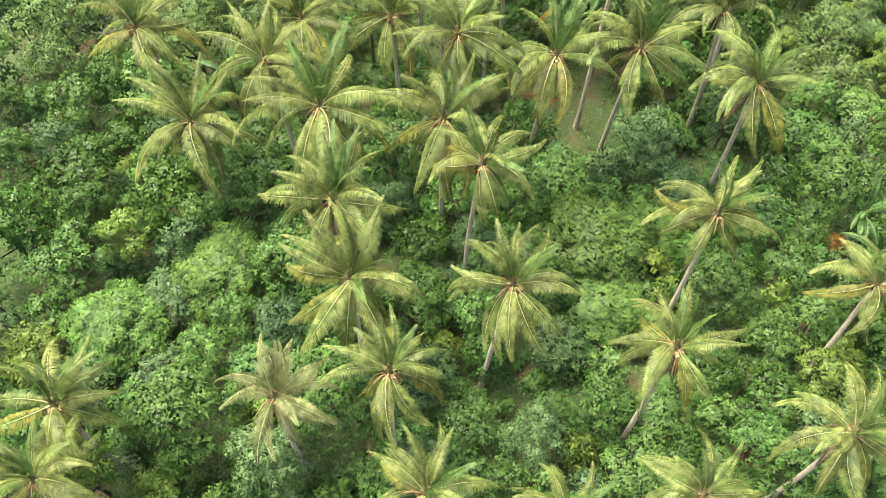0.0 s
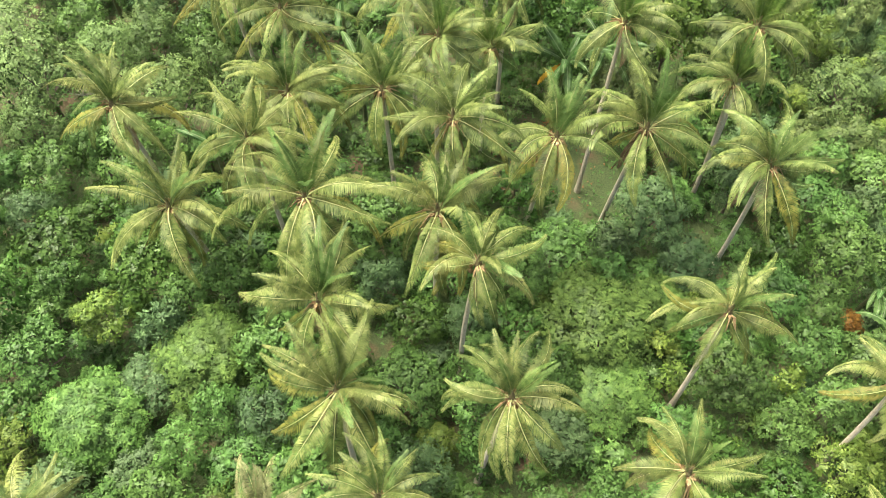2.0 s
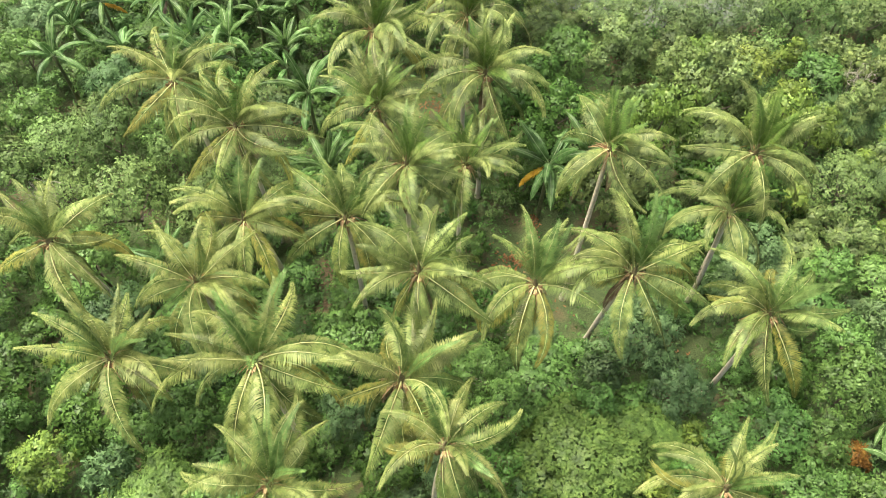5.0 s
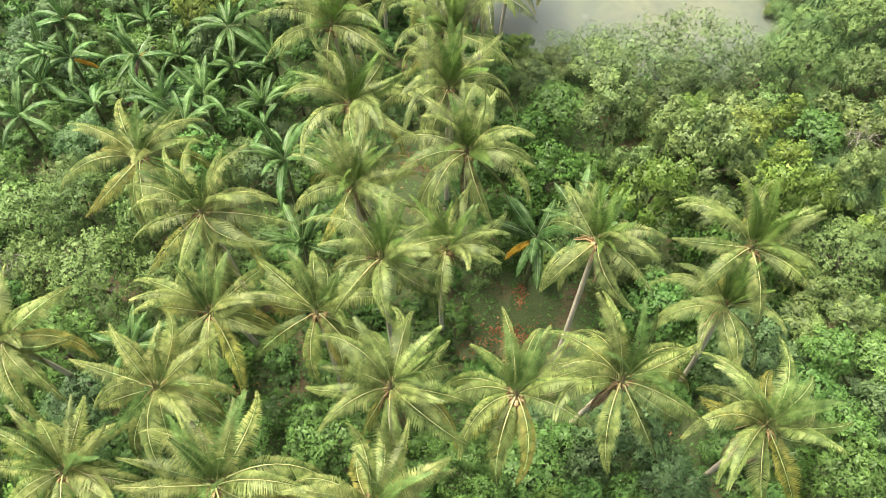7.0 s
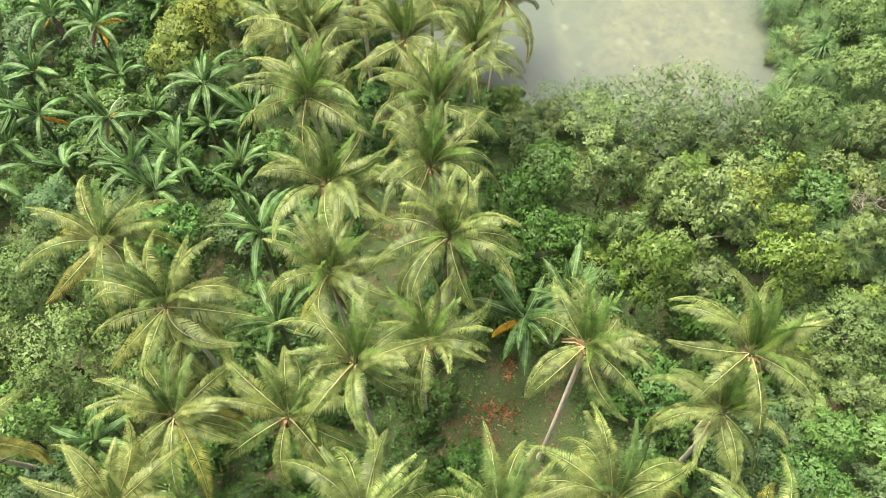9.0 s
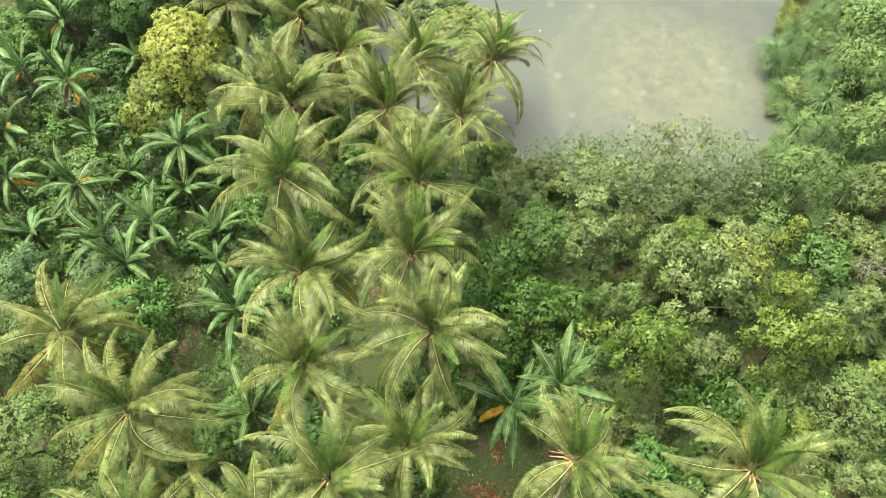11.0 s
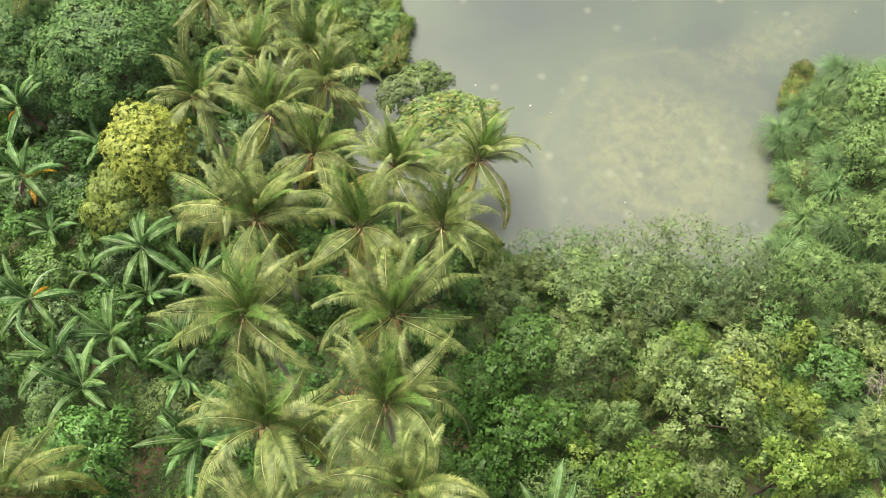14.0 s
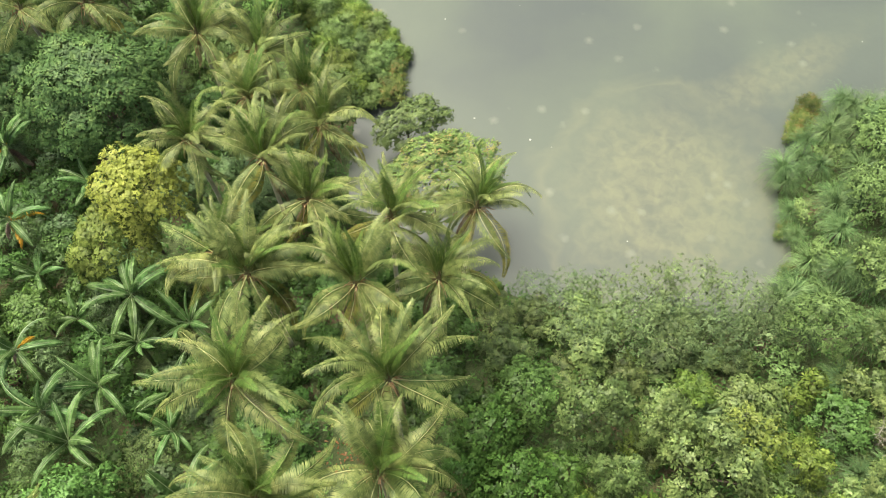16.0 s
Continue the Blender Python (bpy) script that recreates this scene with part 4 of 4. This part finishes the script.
leaning = single("overhanging_tree", crown_pair(8, LEAF["flush"], 2.6, 7.6, 38, 1900, 0.15, 0.075, 6, 0.3, 0.62, 0.1), -4.6, 58.7, (1.55, 0.95, 1.0), "yellow-green tree with reddish leaves leaning over the pond", "tree", -0.2)
part("young_leaves", crown_mesh("young_leaves", 8, 2.6, 7.6, 38, 34, 0.13, 0.065, LEAF["rust"], 5, 0.2, 0.62)[0], leaning, pose(0, 0, 0.08), "reddish young leaves")
single("overhanging_bush", crown_pair(9, LEAF["grey"], 1.9, 3.6, 18, 700, 0.19, 0.09, 6, 0.35, 0.4), -7.4, 64.6, (1.45, 0.95, 1), "blue-green bush leaning over the pond", "bush", -0.3)
for i, (x, y, k) in enumerate(((1.4, 54.6, 0.7), (3.6, 54.6, 0.9), (5.2, 54.4, 1.0), (7.4, 54.7, 1.15), (9.6, 54.8, 1.25), (11.8, 54.7, 1.15), (3.2, 53.4, 0.8), (14.0, 54.6, 0.9), (6.3, 52.6, 1.1), (8.6, 52.8, 1.1), (10.8, 52.8, 1.1), (4.2, 52.4, 0.9), (12.8, 53.2, 1.0))):
    pair = crown_pair(30 + i, LEAF["wisp"], 1.9, 4.2, 20, 400, 0.115, 0.055, 5, 0.6, 0.3, 0.03)
    single("wispy_tree", pair, x, y, (k, k, k * (1.14 if y > 54.5 and 5 < x < 13 else 1.0)), "thin-leaved grey-green tree at the water's edge", "tree")


def bare_shrub(seed, x, y, tall, label):
    """A leafless shrub: grey stems that fork twice into twigs."""
    rng = np.random.default_rng(seed)
    plant = thing("bare_shrub", pose(x, y, height(x, y)), label, "shrub")
    for i in range(5):
        verts, faces = [], []
        w = 2 * math.pi * i / 5 + rng.uniform(0, 0.8)
        top = np.array((math.cos(w) * rng.uniform(0.3, 0.9), math.sin(w) * rng.uniform(0.3, 0.9), tall * rng.uniform(0.7, 0.85)))
        stem = np.array([top * q + np.array((0, 0, -0.2)) * (1 - q) + rng.normal(0, 0.05, 3) * (q > 0) for q in (0, 0.35, 0.7, 1.0)])
        tube(stem, (0.045, 0.036, 0.028, 0.018), 4, verts, faces)
        for j in range(6):
            a = stem[2] + (stem[3] - stem[2]) * rng.uniform(0, 1)
            out = unit(rng.normal(0, 1, 3) + np.array((0, 0, 0.9)))
            e = a + out * rng.uniform(0.5, 1.0)
            tube([a, (a + e) / 2 + rng.normal(0, 0.05, 3), e], (0.016, 0.013, 0.008), 3, verts, faces)
            for _ in range(3):
                f = a + (e - a) * rng.uniform(0.4, 1)
                tube([f, f + unit(out + rng.normal(0, 0.6, 3)) * rng.uniform(0.25, 0.5)], (0.009, 0.005), 3, verts, faces)
        part("stem", mesh_of("stem", verts, faces, DEAD_BARK), plant)


bare_shrub(1, -26.6, 32.6, 5.2, "leafless grey shrub among olive-green trees")
bare_shrub(2, 19.6, 48.8, 4.0, "leafless grey shrub beside strap-leaved clumps")
rng = random.Random(3)
FERN = [crown_pair(50 + j, LEAF["fern" if j < 1 else "olive" if j < 3 else "lime"], 1.1, 1.3, 8, 240, 0.3, 0.045, 7, 0.3) for j in range(4)]
ferns = []
while len(ferns) < 44:
    x, y = rng.uniform(-17, -9), rng.uniform(67.5, 77)
    d = float(shore_distance(x, y)[0])
    if not -0.9 < d < 3.4 or any(math.hypot(x - a, y - b) < 0.7 for a, b in ferns):
        continue
    ferns.append((x, y))
    k = rng.uniform(0.7, 1.15)
    single("fern_clump", FERN[rng.randrange(1, 4) if d > 0.3 or rng.random() < 0.4 else 0], x, y, (k, k, k), "yellow-green fern clump with rusty tips on the bank", "fern", max(-0.35, height(x, y)))
for x, y, k in ((17.4, 69.9, 0.9), (17.1, 68.9, 0.8), (18.0, 71.3, 0.9), (16.2, 61.6, 0.7), (16.3, 58.8, 0.7)):
    single("fern_clump", FERN[0], x, y, (k, k, k), "rusty fern clump at the water's edge", "fern", max(-0.35, height(x, y)))


# ---- undergrowth, fallen leaves, foam ----
def scatter(name, label, category, xs, ys, lift, leaf, wide, material, seed, flat=0.6):
    rng = np.random.default_rng(seed)
    n = len(xs)
    base = np.stack([xs, ys, land(xs, ys) + lift], 1)
    w, tilt = rng.uniform(0, 2 * math.pi, n), rng.uniform(-0.1, flat, n)
    d = np.stack([np.cos(w) * np.cos(tilt), np.sin(w) * np.cos(tilt), np.sin(tilt)], 1)
    side = np.stack([-np.sin(w), np.cos(w), rng.normal(0, 0.3, n)], 1)
    ln = leaf * rng.uniform(0.6, 1.35, (n, 1))
    v = np.stack([base + side * wide * 0.5, base + d * ln, base - side * wide * 0.5], 1).reshape(-1, 3)
    tagged(new(name, mesh_of(name, v, np.arange(len(v)).reshape(-1, 3), material)), label, category, kind="stuff")


rng = np.random.default_rng(21)
n = 90000
ux, uy = rng.uniform(-34, 27, n), rng.uniform(-2, 78, n)
keep = shore_distance(ux, uy) > 0.2
for cx, cy, cr in clear:
    keep &= (np.hypot(ux - cx, uy - cy) > cr * rng.uniform(0.75, 1.2, n)) | (rng.random(n) < 0.3)
ux, uy = ux[keep], uy[keep]
scatter("undergrowth", "low green weeds and creepers covering the ground", "undergrowth", ux, uy, 0.02 + 0.9 * rng.uniform(0, 1, len(ux)) ** 1.5, 0.27, 0.14, LEAF["grass"], 22)
fx, fy = [], []
for cx, cy, sx, sy, count in ((0.7, 34.2, 0.6, 0.35, 150), (-0.4, 33.4, 1.0, 0.7, 60), (-6.8, 44.4, 0.9, 0.7, 110), (-13.6, 28.9, 0.7, 0.4, 60), (0.9, 36.6, 0.2, 0.4, 70), (1.8, 33.0, 2.0, 1.6, 70), (9.9, 30.0, 0.6, 1.2, 20)):
    fx.append(rng.normal(cx, sx, count))
    fy.append(rng.normal(cy, sy, count))
fx, fy = np.concatenate(fx), np.concatenate(fy)
scatter("fallen_leaves", "orange and red fallen leaves on bare soil", "fallen leaves", fx, fy, rng.uniform(0.03, 0.1, len(fx)), 0.19, 0.11, LEAF["fallen"], 23, 0.3)


def foam_patches():
    """Small pale flecks of foam afloat on the pond."""
    rng = np.random.default_rng(77)
    verts, faces = [], []
    while len(faces) < 9:
        x, y = rng.uniform(-8, 26), rng.uniform(58, 84)
        if shore_distance(x, y)[0] > -1.2:
            continue
        r, a = rng.uniform(0.03, 0.09), len(verts)
        for i in range(9):
            w = 2 * math.pi * i / 9
            k = r * rng.uniform(0.5, 1.2)
            verts.append((x + k * math.cos(w), y + k * math.sin(w), -0.292))
        faces.append(tuple(range(a, a + 9)))
    tagged(new("foam", mesh_of("foam", verts, faces, FOAM)), "pale flecks of foam on the murky water", "foam", kind="stuff")


foam_patches()
